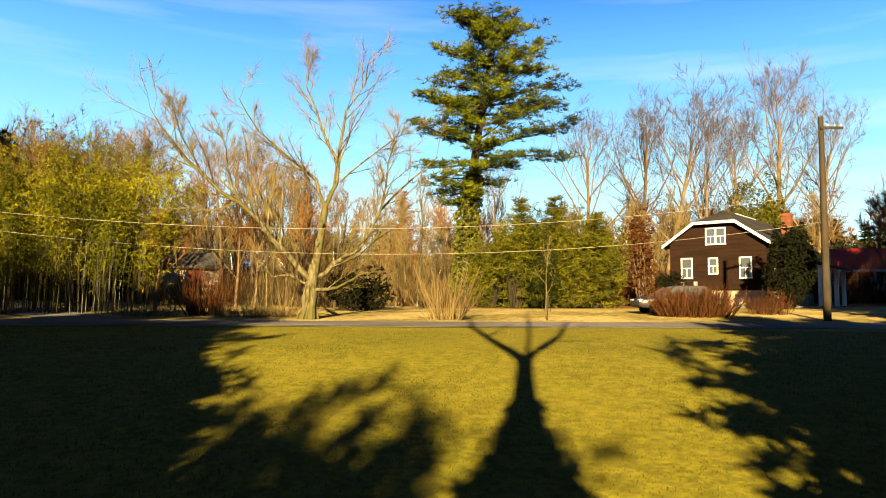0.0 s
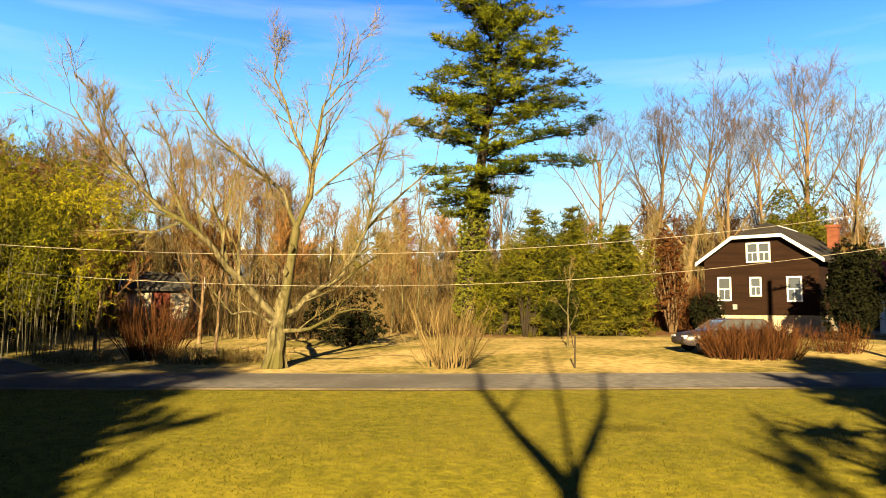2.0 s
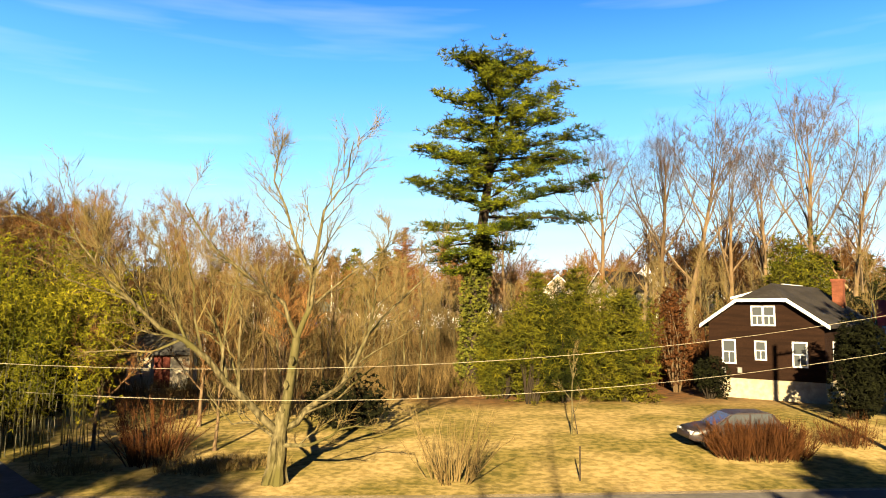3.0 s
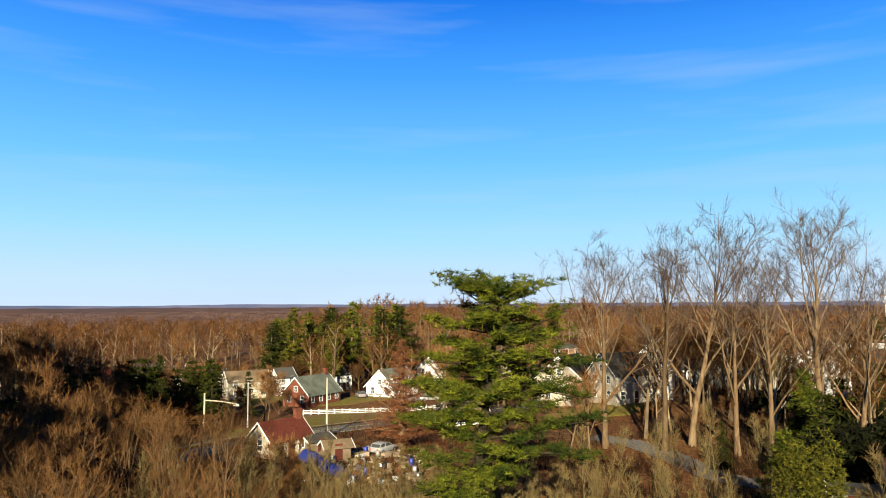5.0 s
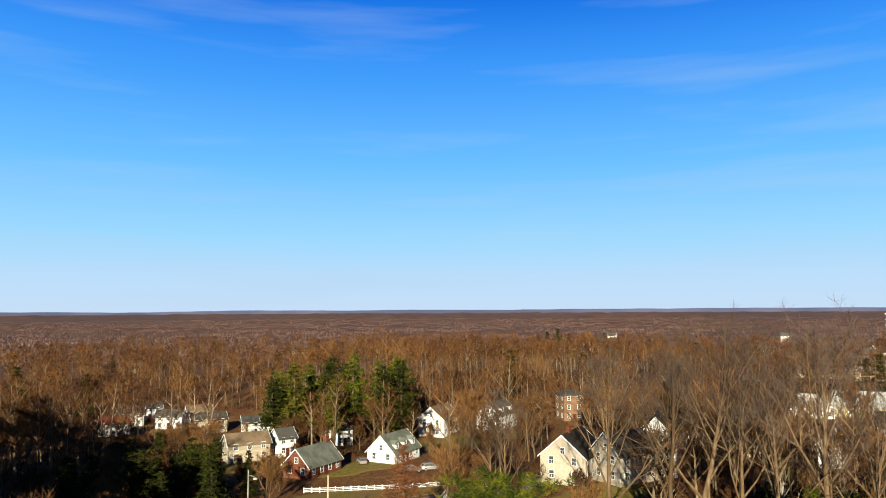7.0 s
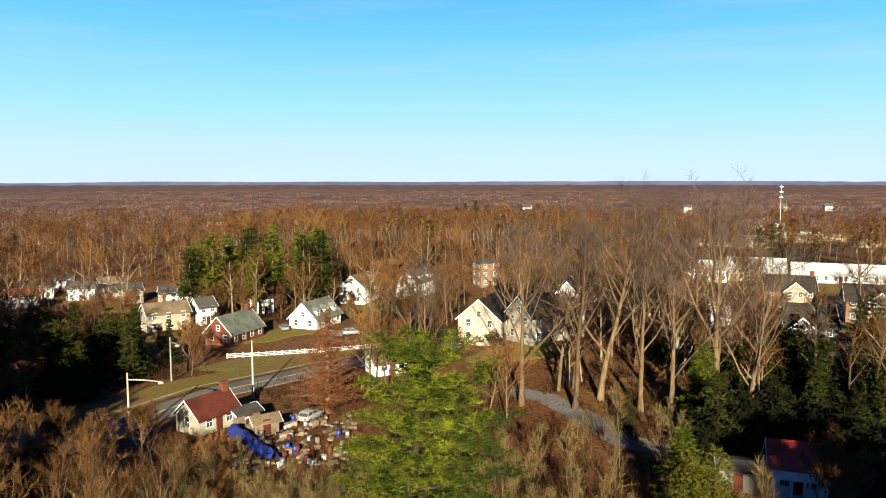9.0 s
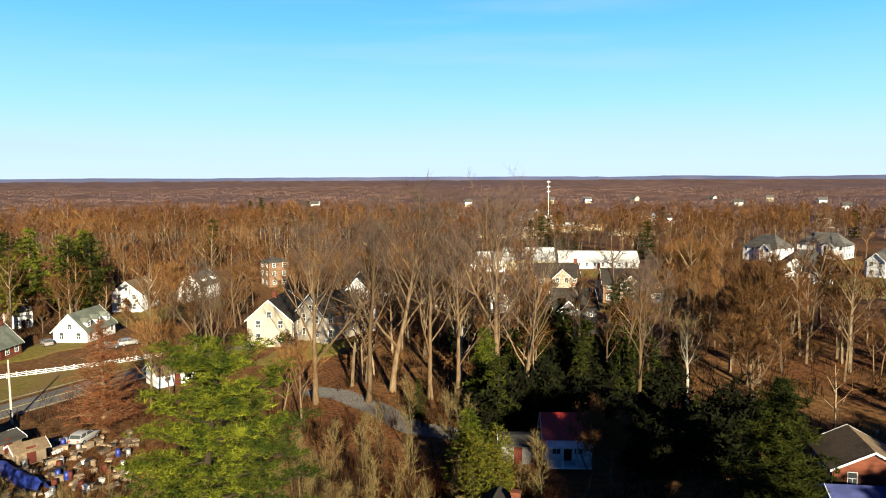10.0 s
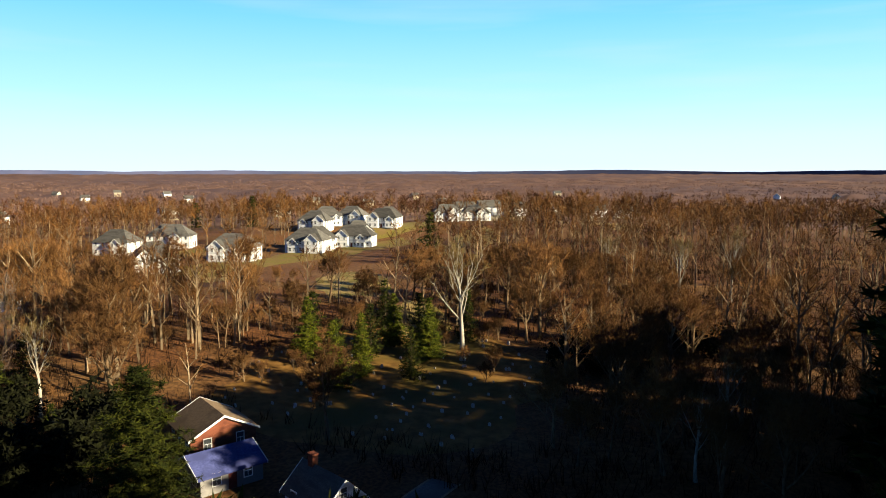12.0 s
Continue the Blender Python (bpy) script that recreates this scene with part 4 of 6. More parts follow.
def white_pine():
    """Tall pine: layered plates of needles high on a trunk clad in ivy."""
    rng = np.random.default_rng(5)
    wood, leaf, ivy = Geo(), Geo(), Geo()
    axis = np.array([(0, 0, -0.4), (0.1, 0, 4), (0.5, 0, 9), (1.1, 0, 14), (1.8, 0, 19), (2.4, 0, 23.6)])
    wood.tube(axis, [0.6, 0.5, 0.42, 0.34, 0.2, 0.06], 10)

    def centre(z):
        return np.array([np.interp(z, axis[:, 2], axis[:, 0]), 0, z])

    def bough(z, a, ln, rise, mass=1.0):
        """A limb that ends in flat pads of needles with gaps between them."""
        d = np.array((math.cos(a), math.sin(a), rise))
        pts = wander(rng, centre(z), d, ln, 5, 0.06, 0.03)
        wood.tube(pts, np.linspace(0.05 + ln * 0.010, 0.015, 6), 5)
        side = np.array((-math.sin(a), math.cos(a), 0))
        pads = max(4, int(ln * 1.5 * mass))
        for q in range(pads):
            f = 0.25 + 0.75 * (q + rng.uniform(0.2, 1.0)) / pads
            i = min(int(f * 5), 4)
            off = side * rng.normal(0, 0.16) * ln * (1.15 - 0.7 * f)
            c = pts[i] + (pts[i + 1] - pts[i]) * (f * 5 - i) + off + np.array((0, 0, rng.uniform(-0.1, 0.5)))
            wood.tube([pts[max(i - 1, 0)], c - np.array((0, 0, 0.1))], [0.025, 0.01], 3)
            m, size = int(rng.uniform(11, 20)), rng.uniform(0.75, 1.2)
            u = rng.normal(0, 0.45, (m, 3)) * np.array((size, size, 0.34))
            u += d * rng.uniform(-0.5, 0.5, m)[:, None] * size
            tufts(rng, leaf, c + u, 0.50, 13, 0.062, 0.45, 0.45)

    for z, a, ln, rise in ((23.2, 2.9, 4.4, 0.52), (23.2, 0.2, 4.4, 0.36), (22.8, 1.6, 3.6, 0.5), (22.8, 4.6, 3.6, 0.5), (23.5, 3.9, 3.0, 0.6), (23.4, 5.4, 3.2, 0.5), (23.4, 1.0, 3.0, 0.6), (23.6, 2.2, 2.8, 0.7),
                           (21.2, 3.2, 4.6, 0.10), (21.0, 0.1, 5.2, 0.22), (20.4, 0.5, 6.0, 0.12), (20.8, 1.8, 4.6, 0.2), (20.8, 4.4, 4.8, 0.2), (21.6, 5.3, 4.0, 0.25), (19.6, 2.6, 4.4, 0.12),
                           (18.6, 3.0, 4.4, 0.08), (18.0, 0.0, 7.0, 0.12), (18.4, 5.6, 5.4, 0.14), (18.2, 1.3, 5.0, 0.1), (18.6, 4.2, 5.0, 0.14), (18.0, 2.2, 4.6, 0.08), (17.2, 6.0, 6.4, 0.06),
                           (16.8, 3.3, 5.4, 0.06), (16.4, 0.3, 5.6, 0.04), (16.2, 4.7, 4.8, 0.06), (16.6, 1.7, 4.6, 0.06), (15.6, 5.7, 4.4, 0.0), (15.0, 2.8, 5.2, 0.0), (15.2, 3.8, 4.4, 0.0),
                           (14.0, 3.2, 5.6, -0.03), (13.8, 0.1, 8.0, 0.06), (13.0, 6.1, 7.6, -0.02), (13.4, 4.9, 4.2, -0.05), (13.6, 1.2, 4.0, -0.02), (12.4, 2.9, 4.4, -0.06), (11.0, 3.3, 4.2, -0.10), (10.0, 2.8, 3.2, -0.12), (9.0, 3.5, 2.4, -0.15),
                           (12.0, 0.4, 4.2, -0.06), (11.4, 4.7, 3.4, -0.05), (10.6, 0.2, 2.8, -0.1), (10.2, 4.1, 3.0, -0.1), (11.6, 5.4, 3.6, -0.05), (9.4, 4.8, 2.2, -0.1)):
        bough(z, a + rng.normal(0, 0.08), ln, rise)
    for z in np.arange(13.6, 23.4, 0.75):
        bough(z + rng.uniform(-0.2, 0.2), rng.uniform(3.6, 5.9) if rng.random() < 0.6 else rng.uniform(0, 6.28), rng.uniform(2.6, 4.4), rng.uniform(0.05, 0.35))
    for _ in range(1500):
        z = 11.5 * rng.random() ** 0.9
        a = rng.uniform(0, 6.28)
        r = np.interp(z, (0, 3, 9, 12.5), (1.3, 0.9, 0.95, 0.5)) * rng.uniform(0.5, 1.15)
        tufts(rng, ivy, [centre(z) + np.array((math.cos(a) * r, math.sin(a) * r, 0))], 0.28, 6, 0.16, 0.9, -0.1)
    ob = two_part("pine_tree", wood, leaf, BARK_DARK, NEEDLE, pose(1.6, 58.4, 0.4) @ Matrix.Diagonal((1.02, 1.03, 0.98, 1)), "tall white pine with layered boughs and ivy-clad trunk", "tree")
    part("ivy", ivy, IVY, ob, "yellow-green ivy round the trunk")
    return ob


white_pine()


CANES = []
rng = np.random.default_rng(77)
for _ in range(10):
    g = Geo()
    pts = np.array([(k, 0, f) for f, k in ((0, 0), (0.3, 0.01), (0.6, 0.06), (0.85, 0.16), (1.0, 0.28))])
    pts[1:] += rng.normal(0, 0.012, (4, 3))
    g.tube(pts, [0.0032, 0.003, 0.0024, 0.0015, 0.0006], 4)
    CANES.append((g.mesh("cane"), pts))
    CANES[-1][0].materials.append(CANE)


def bamboo(x, y, rx, ry, height, canes, seed, label):
    """A stand of separate leaning canes under one mass of drooping leaves."""
    rng = np.random.default_rng(seed)
    leaf = Geo()
    ob = thing("bamboo", on_ground(x, y), label, "bamboo")
    for k in range(canes):
        a, q = rng.uniform(0, 2 * math.pi), math.sqrt(rng.random())
        h = height * rng.uniform(0.7, 1.08) * (1.0 - 0.25 * q * q)
        m = pose(rx * q * math.cos(a), ry * q * math.sin(a), -0.2, 0, 0, math.degrees(a)) @ Matrix.Scale(h, 4)
        me, line = CANES[k % 10]
        o = new("cane", me)
        o.parent = ob
        o.matrix_local = m
        pts = np.array([m @ Vector(p) for p in line])
        n = 95
        s = (0.2 + 0.8 * rng.random(n) ** 0.75) * 4
        i = np.minimum(s.astype(int), 3)
        c = pts[i] + (pts[i + 1] - pts[i]) * (s - i)[:, None] + rng.normal(0, 0.34, (n, 3))
        tufts(rng, leaf, c[c[:, 2] > h * 0.24 + rng.normal(0, 0.5, n)], 0.26, 5, 0.042, 0.8, -0.6)
    tagged(part("foliage", leaf, BAMBOO, ob), kind="stuff")
    return ob


bamboo(-22.5, 38.5, 7.2, 3.0, 9.6, 210, 3, "dense yellow-green bamboo clump with drooping leaves")
bamboo(-34, 38, 7.0, 4.0, 8.6, 110, 4, "dense yellow-green bamboo clump with drooping leaves")

# evergreen shrubs behind the dry grass
for x, y, h, r, s, mat, lab in ((5.2, 52.4, 6.2, 2.3, 21, JUNIPER, "broad sunlit juniper with yellow-green foliage"), (10.2, 54.5, 7.4, 2.7, 22, JUNIPER, "tall dense juniper beside the dry grass"),
                                (7.6, 56.5, 7.8, 2.4, 23, SPRUCE, "dark green spreading evergreen behind the juniper"), (12.6, 58, 6.4, 2.3, 24, JUNIPER, "olive green evergreen shrub at the wood edge"),
                                (7.6, 53.0, 5.6, 2.2, 25, SPRUCE, "bushy dark green evergreen between taller junipers"), (3.6, 54.5, 4.8, 1.8, 28, JUNIPER, "low olive evergreen shrub under the pine")):
    w, l = bush(s, r * 1.0, r * 1.0, h * 1.04, 24, 1300, 0.55, 0.05, 8, 0.7)
    two_part("evergreen_shrub", w, l, BARK_DARK, mat, on_ground(x, y), lab, "shrub")
for x, y, h, r, s in ((5.9, 53.6, 8.4, 2.1, 45), (8.7, 55.4, 8.8, 2.3, 46), (11.4, 53.2, 7.2, 2.1, 47)):
    w, l = conifer(s, h, r, 0.04, 20, 0.5, 10, 0.06, 0.1, 1.3, 0.62, 0.2)
    two_part("juniper_tree", w, l, BARK_DARK, JUNIPER, on_ground(x, y), "pointed ragged juniper in olive green", "tree", "junipers")
w, l = bush(48, 1.7, 1.7, 7.6, 30, 1100, 0.26, 0.1, 6, 0.5)
two_part("beech_tree", w, l, BARK, RED_SCRUB, on_ground(16.0, 57.5), "young beech holding rust-brown winter leaves", "tree")
w, l = bush(49, 1.3, 1.3, 2.6, 16, 700, 0.2, 0.08, 6)
two_part("evergreen_shrub", w, l, BARK_DARK, YEW, on_ground(17.2, 54.2), "small dark green shrub beside the brown house", "shrub")
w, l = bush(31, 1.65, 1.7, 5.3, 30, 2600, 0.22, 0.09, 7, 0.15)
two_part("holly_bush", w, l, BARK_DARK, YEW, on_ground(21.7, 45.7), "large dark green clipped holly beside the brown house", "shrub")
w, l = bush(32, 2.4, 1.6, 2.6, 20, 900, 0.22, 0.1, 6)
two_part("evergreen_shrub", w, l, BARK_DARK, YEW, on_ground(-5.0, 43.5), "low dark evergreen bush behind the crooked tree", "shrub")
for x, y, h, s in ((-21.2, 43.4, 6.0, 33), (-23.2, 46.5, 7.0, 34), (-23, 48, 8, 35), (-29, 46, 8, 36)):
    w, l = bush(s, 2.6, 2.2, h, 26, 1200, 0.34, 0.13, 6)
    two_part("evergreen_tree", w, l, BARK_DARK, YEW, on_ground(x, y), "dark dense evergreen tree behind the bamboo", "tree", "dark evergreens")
for x, y, h, r, s in ((28.6, 66, 11.6, 3.0, 41), (31.5, 70, 9.0, 2.8, 42)):
    w, l = bush(s, r, r, h, 30, 1500, 0.3, 0.1, 7)
    two_part("evergreen_tree", w, l, BARK_DARK, JUNIPER, on_ground(x, y), "yellow-green evergreen behind the brown house", "tree")

# bare shrubs along the lane
w, t = thicket(51, 0.7, 0.6, 3.0, 60, 16, 0.5, 0.014, 0.02, 0.5)
two_part("bare_shrub", w, t, SCRUB, SCRUB, on_ground(0.2, 33.9), "thin tan leafless shrub at the lane edge", "shrub", names=("stem_tangle", "twig_tangle"))
w, t = thicket(52, 0.9, 0.7, 2.9, 120, 18, 0.5, 0.016, 0.02, 0.45)
two_part("bare_shrub", w, t, RED_SCRUB, RED_SCRUB, on_ground(-12.1, 36.4), "dense red-brown leafless shrub at the lane edge", "shrub", names=("stem_tangle", "twig_tangle"))
w, t = thicket(53, 1.8, 0.9, 1.85, 460, 18, 0.45, 0.018, 0.016, 0.45)
two_part("bare_shrub", w, t, RED_SCRUB, RED_SCRUB, on_ground(13.2, 37.6), "broad red-brown leafless shrub before the parked car", "shrub", names=("stem_tangle", "twig_tangle"))
for x, y, rx, h, s in ((18.0, 39.6, 1.0, 1.6, 55), (-9.8, 35.2, 1.5, 0.9, 56), (-14.6, 35.0, 1.6, 0.8, 57), (-8.0, 36.0, 1.6, 0.7, 58)):
    w, t = thicket(s, rx, 0.8, h, 130, 10, 0.4, 0.016, 0.010, 0.3)
    mat = RED_SCRUB if x > 10 else DRYGRASS
    two_part("grass_clump", w, t, mat, mat, on_ground(x, y), "clump of tall red-brown dry stems" if x > 10 else "clump of tall tan dry grass", "grass", "dry grass clumps", names=("stem_tangle", "blade_tangle"))

# young staked tree and a stake
w, t = bare_tree(61, 5.2, 0.055, 0.3, 9, 3, 1, 5, 0.4, 0.012, 0.28, 0.7)
sap = two_part("young_tree", w, t, BARK_PALE, TWIG_PALE, on_ground(6.0, 42.0), "slender young leafless tree held by a stake", "tree")
g = Geo()
g.tube([(0.35, 0, -0.2), (0.1, 0, 1.3)], [0.025, 0.025], 5)
part("stake", g, POLE, sap)
g = Geo()
g.tube([(0, 0, -0.3), (0.02, 0, 1.25)], [0.035, 0.03], 6, True)
tagged(part("marker_post", g, POLE), "thin dark wooden marker post at the lane", "post").matrix_world = on_ground(4.95, 34.0)

# ---- utility pole and wires ----
g = Geo()
g.tube([(0, 0, -0.5), (0, 0, 5), (0, 0, 10.2)], [0.19, 0.16, 0.12], 10, True)
pole = thing("utility_pole", on_ground(18.9, 35.2), "weathered wooden utility pole with short crossarm beside the lane", "pole")
part("post", g, POLE, pole)
g = Geo()
g.box((-0.1, -0.2, 9.55), (1.0, -0.1, 9.67))
part("crossarm", g, POLE, pole)
for u in (0.25, 0.6, 0.92):
    g = Geo()
    g.tube([(u, -0.15, 9.66), (u, -0.15, 9.74), (u, -0.15, 9.82)], [0.03, 0.055, 0.03], 6, True)
    part("insulator", g, METAL, pole)


def wire(a, b, sag, label, r=0.008):
    g, a, b = Geo(), np.array(a, float), np.array(b, float)
    g.tube([a + (b - a) * k / 24 - np.array((0, 0, sag * 4 * (k / 24) * (1 - k / 24))) for k in range(25)], [r] * 25, 5)
    return tagged(part("wire", g, WIRE), label, "cable", "overhead wires")


wire((-38, 30, 7.0), (18.9, 35.2, 5.0), 2.85, "pale lower overhead wire along the lane")
wire((-38, 30, 7.3), (18.9, 35.2, 6.45), 2.65, "pale upper overhead wire along the lane")
g = Geo()
g.tube([(0, 0, -0.5), (0, 0, 9.5)], [0.19, 0.13], 10, True)
part("post", g, POLE, thing("utility_pole", on_ground(-38, 30), "weathered wooden utility pole beside the lane", "pole"))


# ---- parked cars ----
def car(x, y, turn, paint, label, group="", z=None, tall=1.0):
    """A hatchback seen from outside; its nose points along local x."""
    ob = thing("car", pose(x, y, ground_z(x, y) + 0.05 if z is None else z, 0, 0, turn) @ Matrix.Diagonal((1, 1, tall, 1)), label, "car", group)
    body, cabin, glass = Geo(), Geo(), Geo()
    # lower body: rings of one rounded cross-section along the length
    ends = ((-2.22, 0.74, 0.42, 0.86), (-2.12, 0.84, 0.32, 0.98), (-1.2, 0.88, 0.28, 1.0), (0.6, 0.88, 0.28, 0.98), (1.3, 0.86, 0.28, 0.93), (2.0, 0.82, 0.32, 0.80), (2.2, 0.68, 0.42, 0.66))
    rings = [[(u, q * w * f, lo + (hi - lo) * g) for q, f, g in ((-1, 0.94, 0), (-1, 1, 0.35), (-1, 0.98, 0.75), (-1, 0.86, 1), (1, 0.86, 1), (1, 0.98, 0.75), (1, 1, 0.35), (1, 0.94, 0))] for u, w, lo, hi in ends]
    tris = [t for i in range(len(rings) - 1) for k in range(8) for t in ((8 * i + k, 8 * i + (k + 1) % 8, 8 * i + 8 + (k + 1) % 8), (8 * i + k, 8 * i + 8 + (k + 1) % 8, 8 * i + 8 + k))]
    e = 8 * (len(rings) - 1)
    body.add([p for r in rings for p in r], tris + [(0, k + 1, k) for k in range(1, 7)] + [(e, e + k, e + k + 1) for k in range(1, 7)])
    part("body", body, paint, ob)
    glass.prism([(-2.0, 0.97), (1.05, 0.94), (0.28, 1.40), (-1.55, 1.42)], -0.72, 0.72)
    part("glasshouse", glass, GLASS, ob, "dark side and rear windows")
    cabin.prism([(-1.72, 1.36), (-1.45, 1.47), (0.0, 1.47), (0.32, 1.37)], -0.70, 0.70)
    for u0, u1, z0, z1 in ((1.05, 0.28, 0.94, 1.40), (-0.55, -0.55, 0.96, 1.40), (-1.98, -1.55, 0.96, 1.40)):
        for v in (-0.73, 0.73):
            cabin.tube([(u0, v, z0), (u1, v, z1)], [0.045, 0.045], 5)
    part("roof", cabin, paint, ob)
    for v in (-0.58, 0.58):
        g = Geo()
        g.box((1.98, v - 0.17, 0.60), (2.17, v + 0.17, 0.74))
        part("headlight", g, TRIM, ob, "clear headlight")
        g = Geo()
        g.box((-2.24, v - 0.14, 0.66), (-2.1, v + 0.14, 0.84))
        part("tail_light", g, ROOF_RED, ob, "red tail light")
    for u in (-1.35, 1.35):
        for v in (-0.90, 0.70):
            w = Geo()
            w.tube([(u, v, 0.32), (u, v + 0.2, 0.32)], [0.32, 0.32], 14, True)
            wh = part("wheel", w, RUBBER, ob)
            r = Geo()
            r.tube([(u, v - 0.01 if v < 0 else v + 0.19, 0.32), (u, v + 0.01 if v < 0 else v + 0.21, 0.32)], [0.2, 0.2], 10, True)
            part("rim", r, METAL, wh)
    return ob


car(12.7, 39.4, 184, CARPAINT, "dark parked car half hidden by a bare shrub", tall=1.02)

# ---- tall bare trees behind the brown house ----
POPLAR = tree_kind((71, 72, 73, 74), BARK, TWIG_MAUVE, height=36, girth=0.42, clear=0.2, limbs=14, kids=7, levels=2, twig_n=6, twig_len=1.3, twig_w=0.026, spread=0.46, angle=0.78, fork=True)
for k, (x, y, s) in enumerate(((22.5, 110.4, 0.9), (30.1, 108.4, 0.92), (35.2, 112, 1.04), (39.7, 107, 0.84), (42.9, 103.7, 0.86), (47.9, 100.6, 1.06), (52.2, 99.1, 0.84), (9, 118, 0.66), (66, 90, 0.75))):
    plant("tall_tree", POPLAR[k % 4], x, y, "very tall leafless tree with straight trunk and fine mauve twigs", group="tall bare trees", scale=s * 1.2, turn=k * 77)

# ---- bare trees of the near woods ----
WOODS = tree_kind((81, 82, 83, 84, 85), BARK, TWIG, height=19, girth=0.24, clear=0.3, limbs=12, kids=6, levels=1, twig_n=15, twig_len=1.5, twig_w=0.06, spread=0.46, angle=0.85, fork=True)
SLIM = tree_kind((91, 92, 93), BARK_PALE, TWIG_PALE, height=11, girth=0.09, clear=0.25, limbs=11, kids=5, levels=1, twig_n=10, twig_len=0.9, twig_w=0.03, spread=0.3, angle=0.6)
OAK = tree_kind((95, 96, 97), BARK, TWIG, height=19, girth=0.40, clear=0.2, limbs=13, kids=6, levels=2, twig_n=11, twig_len=1.3, twig_w=0.055, spread=0.52, angle=1.0, fork=True)
GREY = tree_kind((98,), BARK_WHITE, TWIG_PALE, height=22, girth=0.36, clear=0.3, limbs=12, kids=5, levels=2, twig_n=4, twig_len=0.8, twig_w=0.045, spread=0.42, angle=0.85, fork=True)
EDGE = tree_kind((86, 87, 88, 89), BARK, TWIG, height=18, girth=0.17, clear=0.22, limbs=11, kids=5, levels=2, twig_n=5, twig_len=0.9, twig_w=0.02, spread=0.40, angle=0.65, fork=True)
rng = np.random.default_rng(99)
for k in range(50):
    x, y = rng.uniform(-36, -8), rng.uniform(43, 58)
    if k % 3 == 0:
        x, y = rng.uniform(-58, -10), rng.uniform(58, 78)
    if abs(x + 0.415 * (y - 7)) < 2.2 and y < 56 or x > -17 and k % 2:
        continue
    plant("bare_tree", EDGE[k % 4], x, y, "leafless tree with fine brown twigs at the wood edge", group="wood edge trees", scale=rng.uniform(0.80, 1.04) * (1.1 if y > 60 else 1.0) * (0.78 if x > -13 else 1.0), turn=k * 67)
rng = np.random.default_rng(100)
for k in range(215):
    x, y = rng.uniform(-46, 18), rng.uniform(47, 84)
    if x > -6 and y < 54 or x > -1 and y < 64 or x < -25 and y > 62:
        continue
    plant("young_tree", SLIM[k % 3], x, y, "slender leafless young tree in a sunlit thicket", group="thicket trees", scale=rng.uniform(0.55, 1.0) * (1.0 if y < 70 else 0.75), turn=k * 61)
for k in range(20):
    plant("young_tree", SLIM[k % 3], rng.uniform(12, 40), rng.uniform(62, 92), "slender leafless young tree in a sunlit thicket", group="thicket trees", scale=rng.uniform(0.6, 1.1), turn=k * 61)
for k, (x, y, s) in enumerate(((-15.5, 38.5, 0.42), (-10.2, 38.6, 0.4), (-12.8, 44, 0.5), (-9, 45.5, 0.5), (-38, 54, 0.9), (-46, 58, 1.0), (-42, 70, 1.1), (-35, 64, 0.95), (-52, 66, 1.1), (-60, 62, 1.1), (-50, 80, 1.15), (-58, 84, 1.2), (-68, 72, 1.15), (-44, 86, 1.1), (-66, 92, 1.2), (-76, 82, 1.2), (-36, 76, 0.9), (-56, 50, 1.0), (-48, 47, 0.9))):
    plant("bare_tree", WOODS[k % 5], x, y, "leafless tree of the near woods", group="near woods", scale=s, turn=k * 93)


# strips cleared towards the camera so the houses show: centre, half width, depth
VIEW_GAPS = ((24, 151, 9, 38), (33, 145, 5, 26), (41, 153, 5, 30), (-29.5, 166, 7, 30), (-13, 180, 7, 34), (-3, 234, 6, 70), (15, 236, 6, 80), (40, 248, 5, 110), (109, 182, 8, 48), (117, 161, 9, 40), (155, 228, 19, 70), (134, 238, 12, 62),
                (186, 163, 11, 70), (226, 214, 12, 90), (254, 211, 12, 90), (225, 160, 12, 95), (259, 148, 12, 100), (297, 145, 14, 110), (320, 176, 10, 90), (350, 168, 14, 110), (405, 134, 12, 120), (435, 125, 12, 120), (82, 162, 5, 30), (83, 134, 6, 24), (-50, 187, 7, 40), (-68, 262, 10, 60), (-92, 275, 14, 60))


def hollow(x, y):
    """Where near-black shrubs and spruces stand in for shade and most bare trees are left out."""
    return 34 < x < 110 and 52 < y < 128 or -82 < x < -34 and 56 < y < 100


